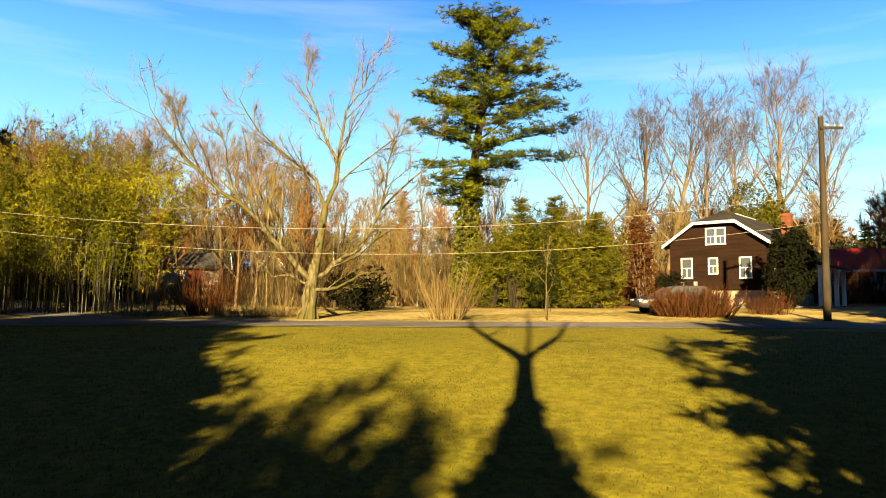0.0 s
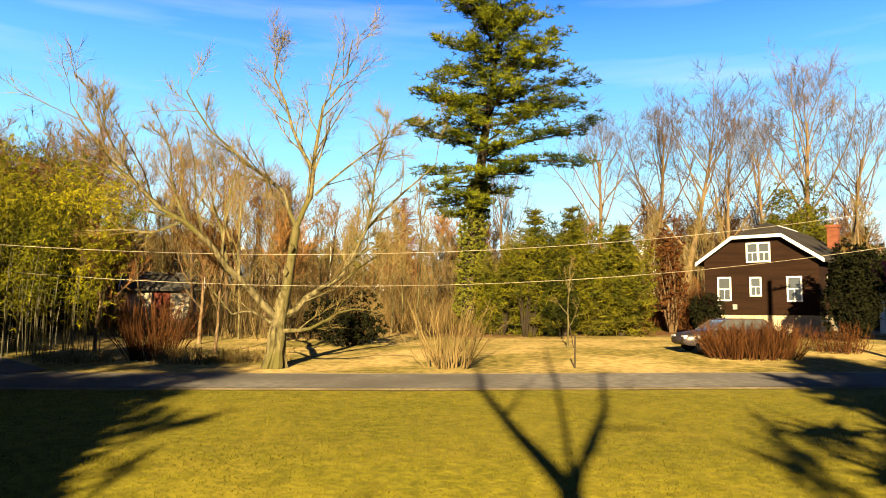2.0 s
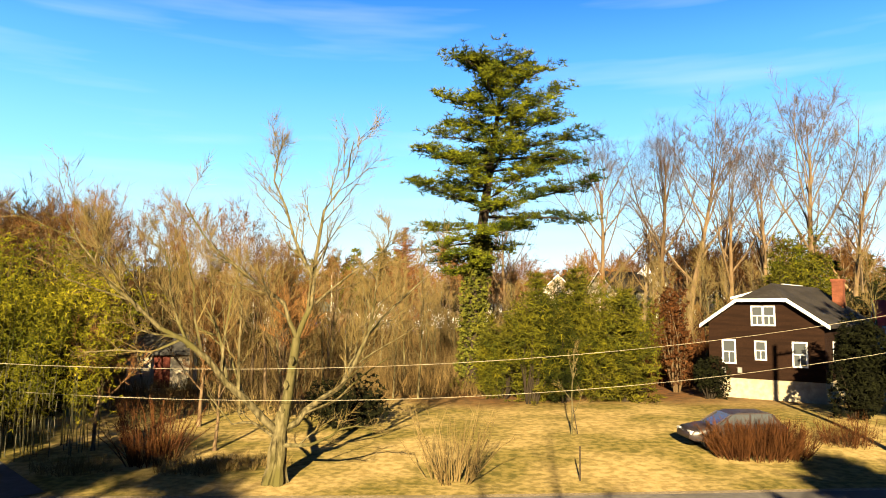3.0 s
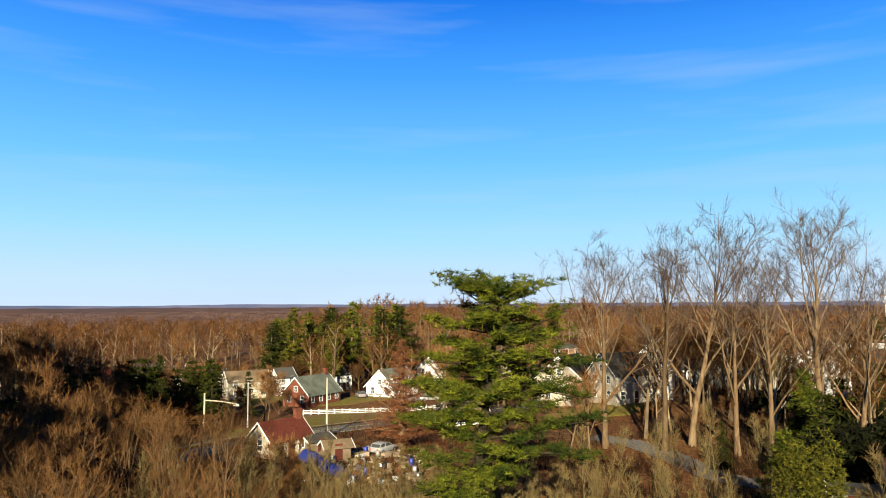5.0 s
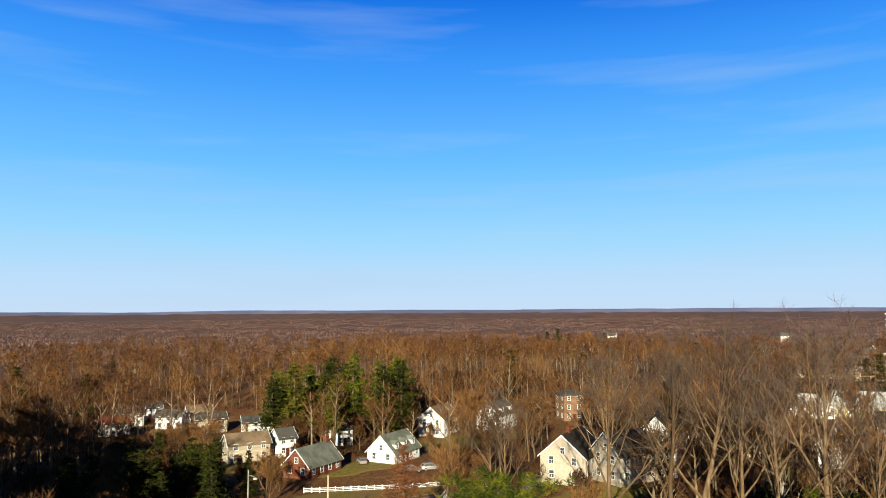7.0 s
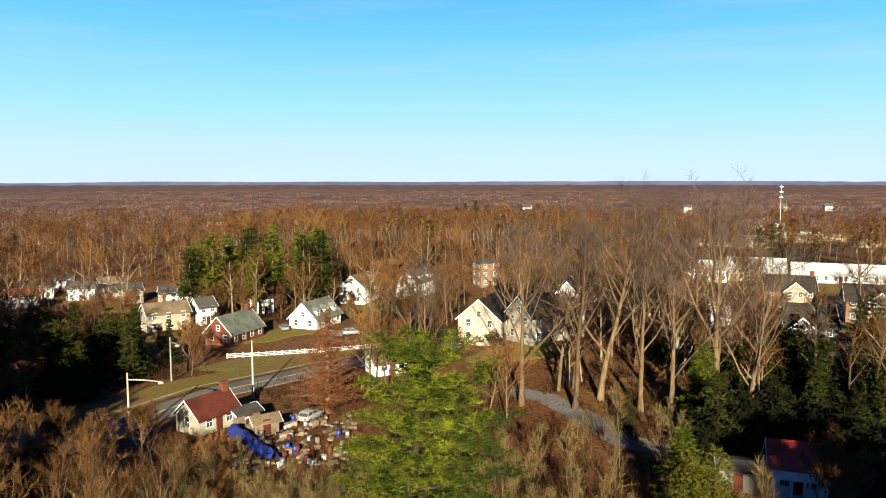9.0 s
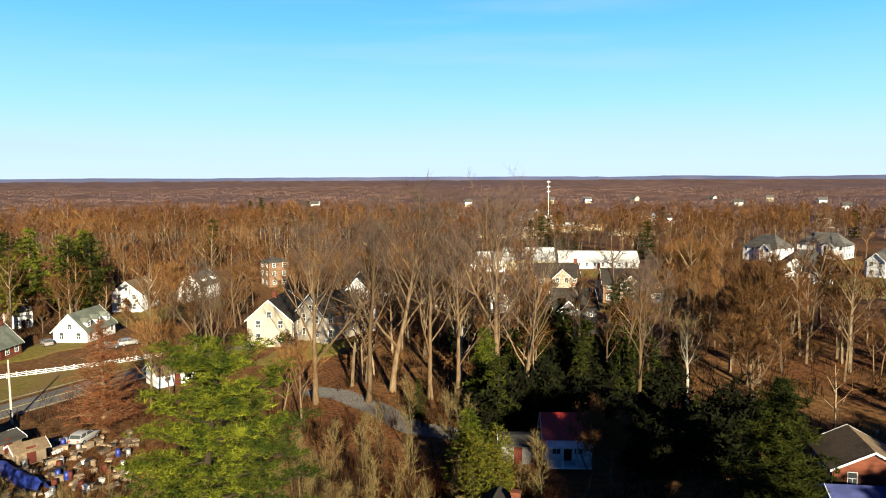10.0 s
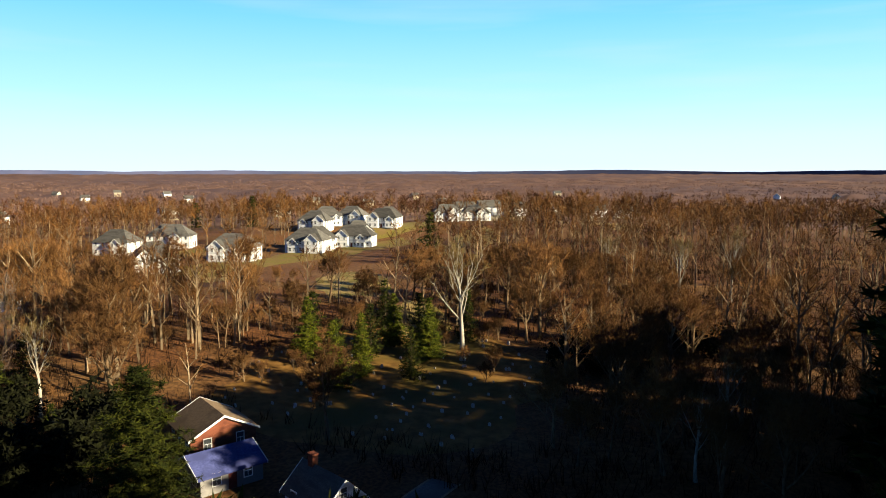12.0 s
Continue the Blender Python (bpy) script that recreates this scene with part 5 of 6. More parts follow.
def cleared(x, y):
    """Where no woods stand: lawn, roads, gardens, the churchyard, the new houses and gaps cleared for the camera's
    view.
    """
    if y < 46 and abs(x) < 60 or y < 62 and -5 < x < 40:
        return True
    for px, py, r in ((-24, 104, 15), (-13, 97, 13), (-29, 163, 15), (-12, 176, 13), (-42, 112, 9), (-33, 122, 10), (-36, 104, 9), (-45, 96, 8), (-24, 127, 9), (-16, 138, 9), (-4, 146, 8), (-8, 137, 8), (29, 107, 8), (25, 150, 9), (33, 143, 7), (41, 152, 7), (46, 79, 9), (41, 72, 6), (75, 60, 11), (67, 43, 10), (68, 54, 9),
                      (112, 54, 26), (124, 42, 18), (100, 34, 16), (103, 76, 10), (109, 182, 10), (117, 160, 10), (152, 230, 32), (196, 165, 24), (232, 156, 24), (270, 148, 26), (290, 215, 30), (325, 160, 34), (182, 92, 26), (380, 180, 36), (83, 133, 6),
                      (-50, 187, 10), (-68, 252, 18), (-93, 290, 18), (-3, 233, 10), (15, 235, 10), (40, 247, 8), (3, 130, 7), (50, 26, 22), (210, 380, 40), (250, 420, 40), (-66, 122, 10), (-7, 155, 10), (30, 92, 6), (-8, 88, 8), (-60, 104, 10), (0, 108, 9), (12, 90, 8),
                      (95, 165, 14), (125, 195, 18), (137, 207, 20), (150, 212, 18), (104, 152, 10), (22, 140, 8), (38, 140, 7), (30, 132, 7), (175, 150, 22), (200, 148, 22), (218, 140, 20), (246, 138, 20), (185, 125, 20), (160, 120, 14), (150, 100, 14),
                      (-45, 175, 9), (-62, 240, 14), (-85, 255, 16), (-30, 150, 11), (-12, 166, 10), (-20, 153, 11), (-3, 222, 10), (12, 222, 10), (38, 235, 8), (203, 184, 15), (192, 172, 16), (290, 140, 22), (320, 140, 24), (360, 135, 26), (400, 130, 26)):
        if (x - px) ** 2 + (y - py) ** 2 < r * r:
            return True
    for px, py, r, depth in VIEW_GAPS:
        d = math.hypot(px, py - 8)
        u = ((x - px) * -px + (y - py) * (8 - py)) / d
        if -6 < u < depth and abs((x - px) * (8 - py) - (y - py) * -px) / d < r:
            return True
    return False


k = 0
for _ in range(2500):
    a, r = rng.uniform(-40, 112), 62 + 150 * rng.random() ** 0.75
    x, y = r * math.sin(radians(a)), 8 + r * math.cos(radians(a))
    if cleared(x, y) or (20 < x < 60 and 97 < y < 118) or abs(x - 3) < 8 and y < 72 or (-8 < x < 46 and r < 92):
        continue
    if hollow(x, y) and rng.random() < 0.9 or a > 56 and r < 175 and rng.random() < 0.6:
        continue
    s = rng.uniform(0.7, 1.15) * (0.45 if -27 < a < 8 and r < 108 else 0.6 if -30 < a < -6 else 1)
    kind = OAK[k % 3] if rng.random() < 0.3 else WOODS[k % 5]
    plant("bare_tree", kind, x, y, "leafless brown tree of the wooded hillside", group="hillside trees", scale=s * (0.8 if a > 50 else 1), turn=rng.uniform(0, 360))
    k += 1
    if k >= 320:
        break


# leafless shrubs between the gardens, the churchyard and the new houses
rng = np.random.default_rng(119)
for n, a0, a1, r0, r1 in ((80, 42, 78, 112, 205), (46, -24, 12, 112, 230), (40, 8, 34, 100, 220)):
    for k in range(n):
        a, r = radians(rng.uniform(a0, a1)), rng.uniform(r0, r1)
        x, y = r * math.sin(a), 8 + r * math.cos(a)
        if abs(x - 25) < 8 and y < 120 or (x + 20) ** 2 + (y - 126) ** 2 < 500:
            continue
        plant("bare_shrub", OAK[k % 3], x, y, "rounded leafless brown shrub on open ground", "shrub", "bare shrubs", rng.uniform(0.22, 0.42), k * 59, 0.9)

# ---- wide winter woods ----
def spread_woods(seed, count, r0, r1, power, limbs, twigs, width, thick, up, wild):
    """Many simple leafless trees: all stems and limbs in one mesh, all twigs in another."""
    rng = np.random.default_rng(seed)
    kinds = []
    for s in range(7):
        w, t = Geo(), Geo()
        tr = wander(rng, (0, 0, -0.5), (0, 0, 1), 15, 3, 0.05, 0.1)
        w.tube(tr, np.array((0.23, 0.18, 0.12, 0.04)) * thick, 3)
        for q in range(limbs):
            a, z = q * 2.4, 4.0 + 8.5 * (q + rng.random()) / limbs
            p = np.array((np.interp(z, tr[:, 2], tr[:, 0]), np.interp(z, tr[:, 2], tr[:, 1]), z))
            e = wander(rng, p, (math.cos(a) * 0.75, math.sin(a) * 0.75, 0.8), rng.uniform(4, 7) * (1.3 - z / 18), 2, 0.1, 0.15)
            w.tube(e, np.array((0.09, 0.06, 0.02)) * thick, 3)
            twig_spray(rng, t, e, twigs, 2.3, width, up, wild)
        twig_spray(rng, t, tr, twigs, 2.2, width * 0.8, 0.6, 0.6, 0.55)
        kinds.append([(np.concatenate(g.v), np.concatenate(g.f)) for g in (w, t)])
    out, n = (Geo(), Geo()), 0
    while n < count:
        a, r = rng.uniform(-46, 124), r0 + (r1 - r0) * rng.random() ** power
        x, y = r * math.sin(radians(a)), 8 + r * math.cos(radians(a))
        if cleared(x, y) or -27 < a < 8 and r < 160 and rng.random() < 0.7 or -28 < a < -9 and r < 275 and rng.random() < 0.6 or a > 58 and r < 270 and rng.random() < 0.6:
            continue
        s, b, up = rng.uniform(0.7, 1.25), rng.uniform(0, 6.28), rng.uniform(0.9, 1.15)
        c, d, z0 = math.cos(b) * s, math.sin(b) * s, ground_z(x, y)
        for g, (v, f) in zip(out, kinds[n % 7]):
            g.add(np.stack([v[:, 0] * c - v[:, 1] * d + x, v[:, 0] * d + v[:, 1] * c + y, v[:, 2] * s * up + z0], 1), f)
        n += 1
    return out


for seed, count, r0, r1, power, limbs, twigs, width, thick, up, wild in ((7, 560, 105, 270, 0.8, 9, 24, 0.085, 1.2, 0.25, 0.95), (8, 2300, 290, 900, 1.0, 8, 18, 0.26, 0.85, 0.15, 1.2), (9, 1300, 235, 480, 1.0, 8, 20, 0.17, 0.9, 0.15, 1.1)):
    stems, crowns = spread_woods(seed, count, r0, r1, power, limbs, twigs, width, thick, up, wild)
    woods = thing("woods", Matrix(), "wide leafless red-brown winter woods with pale trunks", "woods")
    tagged(woods, kind="stuff")
    tagged(part("trunk_mass", stems, TRUNKS, woods), kind="stuff")
    tagged(part("twig_mass", crowns, FOREST, woods), kind="stuff")


def scatter_blades(seed, count, r0, r1, tall, wide, lift, power=1.0, keep=True):
    """Upright tapered blades over the land, standing for brush or treetops too fine to tell apart."""
    rng = np.random.default_rng(seed)
    g, v = Geo(), []
    while len(v) < count * 3:
        a, r = rng.uniform(-50, 128), r0 + (r1 - r0) * rng.random() ** power
        x, y = r * math.sin(radians(a)), 8 + r * math.cos(radians(a))
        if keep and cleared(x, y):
            continue
        z = ground_z(x, y) + lift(r)
        for _ in range(6):
            px, py = x + rng.normal(0, wide * 3), y + rng.normal(0, wide * 3)
            b, h, w = rng.uniform(0, 3.14), tall * rng.uniform(0.5, 1.2), wide * rng.uniform(0.5, 1.2) / 2
            v += [(px - w * math.cos(b), py - w * math.sin(b), z), (px + w * math.cos(b), py + w * math.sin(b), z), (px + rng.normal(0, 0.3 * tall), py + rng.normal(0, 0.3 * tall), z + h)]
    g.add(v, np.arange(len(v)))
    return g


tagged(part("underbrush", scatter_blades(17, 110000, 58, 330, 2.6, 0.16, lambda r: -0.2, 0.8), BRUSH), "tangled brown underbrush, darkened for the shade between the trees", "brush", kind="stuff")
tagged(part("far_treetops", scatter_blades(18, 120000, 560, 2600, 2.6, 1.6, lambda r: 5.0 + 3 * smooth(500, 900, r), 1.3, False), TREETOPS), "distant treetops of the winter woods, haze in their mauve-brown", "woods", kind="stuff")


def brush_patch(seed, count, x0, x1, y0, y1, tall, wide):
    """Tangled upright stems over a patch of the wood edge."""
    rng = np.random.default_rng(seed)
    g, v = Geo(), []
    for _ in range(count // 5):
        x, y = rng.uniform(x0, x1), rng.uniform(y0, y1)
        z, h0 = ground_z(x, y) - 0.1, tall * (0.55 + 0.45 * noise.noise((x * 0.25, y * 0.25, seed)))
        for _ in range(5):
            px, py, b = x + rng.normal(0, 0.35), y + rng.normal(0, 0.35), rng.uniform(0, 3.14)
            w, h = wide * rng.uniform(0.5, 1.2) / 2, h0 * rng.uniform(0.5, 1.25)
            v += [(px - w * math.cos(b), py - w * math.sin(b), z), (px + w * math.cos(b), py + w * math.sin(b), z), (px + rng.normal(0, 0.3 * h), py + rng.normal(0, 0.3 * h), z + h)]
    g.add(v, np.arange(len(v)))
    return g


for k, (n, x0, x1, y0, y1, tall) in enumerate(((16000, -44, -4, 47, 72, 3.4), (7000, -6, 3.5, 55, 72, 3.8), (12000, 13, 40, 60, 80, 5.6), (8000, 2, 20, 62, 82, 4.8), (20000, -26, 5, 73, 84, 6.0))):
    tagged(part("brush", brush_patch(300 + k, n, x0, x1, y0, y1, tall, 0.05), RED_SCRUB if k == 2 else SCRUB), "sunlit brush at the edge of the woods", "brush", kind="stuff")


tagged(part("brush", brush_patch(311, 9000, -27, 3, 86, 116, 1.3, 0.09), RED_SCRUB), "low red-brown weeds over the cluttered yard", "brush", kind="stuff")
tagged(part("brush", brush_patch(312, 7000, 10, 44, 82, 112, 1.1, 0.09), RED_SCRUB), "low red-brown weeds beside the drive", "brush", kind="stuff")


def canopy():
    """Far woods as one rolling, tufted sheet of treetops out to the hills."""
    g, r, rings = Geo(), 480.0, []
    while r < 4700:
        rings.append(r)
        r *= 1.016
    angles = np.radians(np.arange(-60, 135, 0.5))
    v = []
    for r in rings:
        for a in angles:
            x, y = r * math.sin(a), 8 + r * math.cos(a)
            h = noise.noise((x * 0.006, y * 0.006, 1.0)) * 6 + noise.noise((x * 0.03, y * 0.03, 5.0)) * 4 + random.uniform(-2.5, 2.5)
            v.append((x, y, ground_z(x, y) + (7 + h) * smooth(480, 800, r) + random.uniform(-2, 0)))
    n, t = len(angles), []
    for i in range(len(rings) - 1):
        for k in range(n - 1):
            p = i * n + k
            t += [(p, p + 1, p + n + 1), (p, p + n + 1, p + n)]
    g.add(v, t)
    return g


tagged(part("far_woods", canopy(), FAR_WOODS), "distant brown woods reaching the hills, haze put in as mauve", "woods", kind="stuff")


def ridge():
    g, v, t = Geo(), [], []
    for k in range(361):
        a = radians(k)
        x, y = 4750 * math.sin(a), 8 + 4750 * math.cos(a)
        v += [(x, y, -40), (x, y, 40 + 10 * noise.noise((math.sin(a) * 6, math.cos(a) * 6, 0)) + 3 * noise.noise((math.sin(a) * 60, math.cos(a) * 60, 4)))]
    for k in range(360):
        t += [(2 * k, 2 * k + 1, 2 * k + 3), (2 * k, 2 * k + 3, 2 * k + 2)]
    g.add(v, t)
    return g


tagged(part("backdrop", ridge(), RIDGE), "wooded ridge on the horizon, haze put into its blue-grey", "hills", kind="structure")

# ---- conifers and marked trees of the hillside ----
for x, y, h, r, s, lab in ((45.4, 99.5, 13, 3.6, 111, "bright green pine at the head of the drive"), (32.3, 77, 9.5, 3.0, 112, "yellow-green young pine among bare trees")):
    w, l = conifer(s, h, r, 0.1, 18, 0.7, 12, 0.09, 0.15, 1.2, 0.8)
    two_part("pine_tree", w, l, BARK_DARK, NEEDLE, on_ground(x, y), lab, "tree")
w, l = conifer(113, 16.5, 6.0, 0.03, 26, 0.8, 12, 0.12, -0.02, 1.3, 0.62, 0.12)
two_part("spruce_tree", w, l, BARK_DARK, SPRUCE, on_ground(56, 56), "large dark green spruce overtopping bare trees", "tree")
w, l = conifer(114, 15.5, 5.6, 0.06, 28, 0.6, 7, 0.045, 0.25, 1.2, 0.7, 0.2)
two_part("rust_tree", w, l, BARK, RUST, on_ground(-6.2, 110), "rust-brown leafless larch with feathery boughs", "tree")
for x, y, h, r, s in ((102.6, 58.1, 11.5, 3.0, 121), (114.7, 69.4, 12, 3.2, 122), (110, 56.4, 11.5, 2.4, 123), (124.3, 49, 12, 3.2, 124), (129, 58, 11, 3.0, 125)):
    w, l = conifer(s, h, r, 0.05, 22, 0.6, 10, 0.10, -0.02, 1.1, 0.75)
    two_part("cedar_tree", w, l, BARK_DARK, NEEDLE, on_ground(x, y), "dark green cone-shaped cedar in the churchyard", "tree", "churchyard cedars")
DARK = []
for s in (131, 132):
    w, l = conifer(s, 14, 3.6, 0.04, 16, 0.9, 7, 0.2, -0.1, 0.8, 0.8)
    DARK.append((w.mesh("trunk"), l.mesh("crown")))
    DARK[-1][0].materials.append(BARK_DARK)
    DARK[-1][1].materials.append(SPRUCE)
# x 81-88 are added to shade the grey house, x 58-78 to darken the hollow
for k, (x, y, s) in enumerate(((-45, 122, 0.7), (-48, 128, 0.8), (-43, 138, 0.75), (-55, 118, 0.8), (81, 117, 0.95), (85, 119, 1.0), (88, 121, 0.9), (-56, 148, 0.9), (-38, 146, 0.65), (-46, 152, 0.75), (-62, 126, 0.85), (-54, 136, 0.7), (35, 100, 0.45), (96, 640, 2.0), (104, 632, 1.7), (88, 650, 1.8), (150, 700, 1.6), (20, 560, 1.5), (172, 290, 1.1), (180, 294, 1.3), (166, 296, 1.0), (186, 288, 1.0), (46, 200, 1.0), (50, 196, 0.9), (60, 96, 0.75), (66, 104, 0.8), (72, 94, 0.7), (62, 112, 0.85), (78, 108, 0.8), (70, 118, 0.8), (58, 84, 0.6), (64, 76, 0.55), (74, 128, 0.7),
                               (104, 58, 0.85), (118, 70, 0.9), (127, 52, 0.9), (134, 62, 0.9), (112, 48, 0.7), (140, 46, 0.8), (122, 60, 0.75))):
    plant("spruce_tree", DARK[k % 2], x, y, "dark spruce, some of them added to darken the hollow", group="street spruces", scale=s, turn=k * 50)
GROVE = []
for s, mat in ((141, NEEDLE), (142, SPRUCE), (143, JUNIPER)):
    w, l = conifer(s, 22, 5.2, 0.3, 13, 1.1, 9, 0.26, 0.15, 0.75, 0.5, 0.3)
    GROVE.append((w.mesh("trunk"), l.mesh("crown")))
    GROVE[-1][0].materials.append(BARK)
    GROVE[-1][1].materials.append(mat)
for k in range(36):
    plant("pine_tree", GROVE[k % 3], rng.uniform(-50, -12), rng.uniform(198, 244), "tall ragged pine of a dense grove", group="pine grove", scale=rng.uniform(0.75, 1.2), turn=k * 47, sink=0.5)
for k, (x, y, s) in enumerate(((46.7, 111, 0.85), (126, 43, 1.45), (85.4, 2.4, 0.72), (97, -1.4, 0.74), (75, 90, 0.9), (181, 4, 1.25), (200, -9, 1.25), (192, 22, 1.1))):
    plant("sycamore_tree", GREY[0], x, y, "leafless sycamore with white upper limbs", group="sycamores", scale=s, turn=k * 100)
for k, (x, y, s) in enumerate(((43.0, 69.3, 0.72), (47.5, 71.5, 0.5), (90.8, 93, 1.4), (80, 82, 1.15), (147, 32, 1.35), (168, 44, 1.1), (160, 8, 1.1), (141, 100, 1.1), (130, 112, 1.1), (152, 84, 0.9), (84, 86, 0.9), (85, 16, 0.6), (146, 70, 0.7), (158, 62, 0.7), (172, 54, 0.8), (94, -6, 0.7), (108, 4, 0.7), (90, -16, 0.8), (120, -4, 0.8), (-28, 78, 0.5), (-22, 74, 0.5), (-34, 82, 0.55), (-27, 92, 0.5), (-31, 88, 0.55), (-36, 92, 0.55), (-22, 86, 0.42), (98, 104, 0.9), (86, 6, 0.9), (98, 12, 1.0), (110, 14, 0.95), (122, 10, 1.0), (134, 20, 0.95), (90, 20, 0.8), (104, -4, 0.9), (118, -8, 0.95), (132, 2, 1.0), (146, 12, 1.0), (78, -6, 0.9), (142, 34, 0.9), (160, 24, 1.0), (176, 20, 1.0))):
    plant("oak_tree", OAK[k % 3], x, y, "broad leafless oak with spreading limbs", group="oaks", scale=s, turn=k * 71)

# ---- unseen trees, added out of view to throw shade on the lawn and the woods ----
BIG = tree_kind((151, 152), BARK, TWIG, height=21, girth=0.55, clear=0.3, limbs=18, kids=6, levels=2, twig_n=5, twig_len=1.3, twig_w=0.17, spread=0.5, angle=0.9, fork=True)


def forked_tree():
    rng = np.random.default_rng(157)
    wood, twigs = Geo(), Geo()
    wood.tube([(0, 0, -0.5), (0, 0, 0.4), (0.05, 0, 6), (0, 0, 8.4), (0, 0, 10), (0, 0, 11.0)], [1.1, 0.95, 0.6, 0.29, 0.23, 0.21], 10)
    for pts, r in (([(0, 0, 10.7), (-0.9, 0.2, 12.2), (-2.0, 0.3, 14.4), (-2.8, 0.6, 17.5)], 0.2), ([(0, 0, 10.7), (0.5, -0.2, 11.8), (1.2, -0.3, 13.4), (1.9, -0.4, 16.5)], 0.21),
                   ([(0, 0, 9.6), (0.2, 0.8, 11.9), (0.4, 1.6, 15.0), (0.3, 2.0, 19.0)], 0.08)):
        limb(rng, wood, twigs, np.array(pts, float), r, 0.05, 1, 5, 0.4, 5, 1.2, 0.03, start=0.4, sides=7, thin=True)
    # leaves added only to thicken the lower part of the shadow
    ivy = Geo()
    for _ in range(1400):
        z = 8.8 * rng.random()
        a, r = rng.uniform(0, 6.28), np.interp(z, (0, 5.5, 6.4, 7.2, 8.2, 8.8), (1.7, 1.4, 0.95, 0.5, 0.3, 0.2)) * rng.uniform(0.5, 1.1)
        tufts(rng, ivy, [(math.cos(a) * r, math.sin(a) * r, z)], 0.36, 6, 0.2, 0.9, -0.1)
    ob = two_part("shade_tree", wood, twigs, BARK, TWIG, on_ground(-0.75, -6.6), "large unseen forked tree shaped to its shadow on the lawn", "tree", "lawn trees")
    part("ivy", ivy, IVY, ob, "unseen ivy added to widen the trunk's cast shadow")
    return ob


forked_tree()
for k, (x, y, s) in enumerate(((8.5, -9, 0.85), (6.3, -12, 0.8), (8, -14, 0.8), (12.5, -2.5, 0.7), (13, -20, 0.95), (8, -30, 0.9), (-6.5, -22, 0.85), (14, -16, 0.95), (17, -8, 0.9), (22, -15, 1.0), (28, -8, 0.95), (34, -16, 1.0), (16, -26, 1.0), (42, -14, 1.0), (14, -4.5, 0.85), (19, -3, 0.9), (24, -4, 0.9), (20, -21, 1.0), (16.5, -13, 0.9), (26, -19, 1.0), (15, 2, 0.62), (19, 6, 0.65), (22, 9, 0.68))):
    plant("shade_tree", BIG[k % 2], x, y, "unseen leafless tree set to throw dappled shade on the lawn", group="lawn trees", scale=s, turn=k * 130)
w, l = conifer(161, 24, 6.6, 0.02, 18, 1.7, 14, 0.5, -0.1, 0.8, 0.28)
SHADE = (w.mesh("trunk"), l.mesh("crown"))
SHADE[0].materials.append(BARK_DARK)
SHADE[1].materials.append(SPRUCE)
w, l = conifer(165, 14, 5.0, 0.44, 11, 1.2, 14, 0.34, -0.05, 1.1, 0.8, 0.15)
HIGH = (w.mesh("trunk"), l.mesh("crown"))
HIGH[0].materials.append(BARK_DARK)
HIGH[1].materials.append(SPRUCE)
# unseen pines, placed only for where their shadows fall on the lawn
for k, (x, y, s) in enumerate(((-9.6, -5, 0.74), (-8.2, -4, 0.66), (-10.2, -2, 0.75), (-12.5, 0, 0.8), (-11.5, -5, 0.82), (-14.5, -6, 0.95), (-17.5, -6, 1.06), (-13, -9, 0.95), (-16, -10, 1.1), (19, 11, 0.72), (15, 2, 1.05), (11.5, 1.5, 1.1), (9, -8, 0.95), (12, -6, 1.1), (14, -10, 1.2), (11.5, -12, 1.1), (16, -4, 1.0), (22, 8, 0.85))):
    plant("pine_tree", HIGH, x, y, "unseen pine with a bare lower trunk, added to shade the lawn", group="lawn pines", scale=s, turn=k * 67)
# unseen spruces, added beside and behind the view to block the sun
for k, (x, y, s) in enumerate(((-8.5, -8, 0.44), (-10.7, -10, 0.53), (-13.4, -10, 0.64), (-20.0, -5, 0.8), (-21, -13, 0.92), (-27, -8, 0.88), (-33, -4, 0.82), (-34, -12, 0.92), (-40, -8, 0.88), (-15.6, -19, 0.92), (-46, -4, 0.8), (-48, 30, 1.15), (-56, 38, 1.2), (-64, 30, 1.2), (-72, 40, 1.25), (-80, 34, 1.25), (-60, 47, 1.2), (-70, 54, 1.2), (-90, 44, 1.25), (-36, 30, 1.2), (-42, 34, 1.2), (-47, 40, 1.2), (-52, 47, 1.25), (-52, 62, 1.2), (-57, 72, 1.25), (-63, 82, 1.3), (-69, 92, 1.3), (-76, 102, 1.3), (-84, 114, 1.3), (-93, 126, 1.3), (-103, 140, 1.3),
                               (4.9, -5.5, 0.42), (7.2, -7, 0.5), (9.5, -6, 0.5), (12, -4, 0.5), (26, 24, 0.82), (31, 29, 0.78), (24, 16, 0.82), (34, 21, 0.8),
                               (34, -17, 1.25), (40, -15, 1.3), (38, -24, 1.3), (64, -25, 1.3), (71, -33, 1.42), (78, -26, 1.5), (97, -28, 1.3), (106, -29, 1.12), (120, -31, 1.12),
                                (61, -17, 1.22), (68, -19, 1.28), (75, -20, 1.42), (82, -22, 1.48), (89, -24, 1.4), (117, -29, 1.12))):
    plant("spruce_tree", SHADE, x, y, "unseen dense spruce added to throw shade on lawn and woods", group="lawn spruces", scale=s, turn=k * 37)
for k, (x, y, s) in enumerate(((-36, 56, 0.55), (-42, 62, 0.6), (-48, 56, 0.6), (-54, 64, 0.65), (-40, 72, 0.55), (-60, 58, 0.6), (-50, 74, 0.6), (-66, 70, 0.65))):
    plant("spruce_tree", SHADE, x, y, "dark dense spruce in the woods beyond the bamboo", group="wood spruces", scale=s, turn=k * 51)

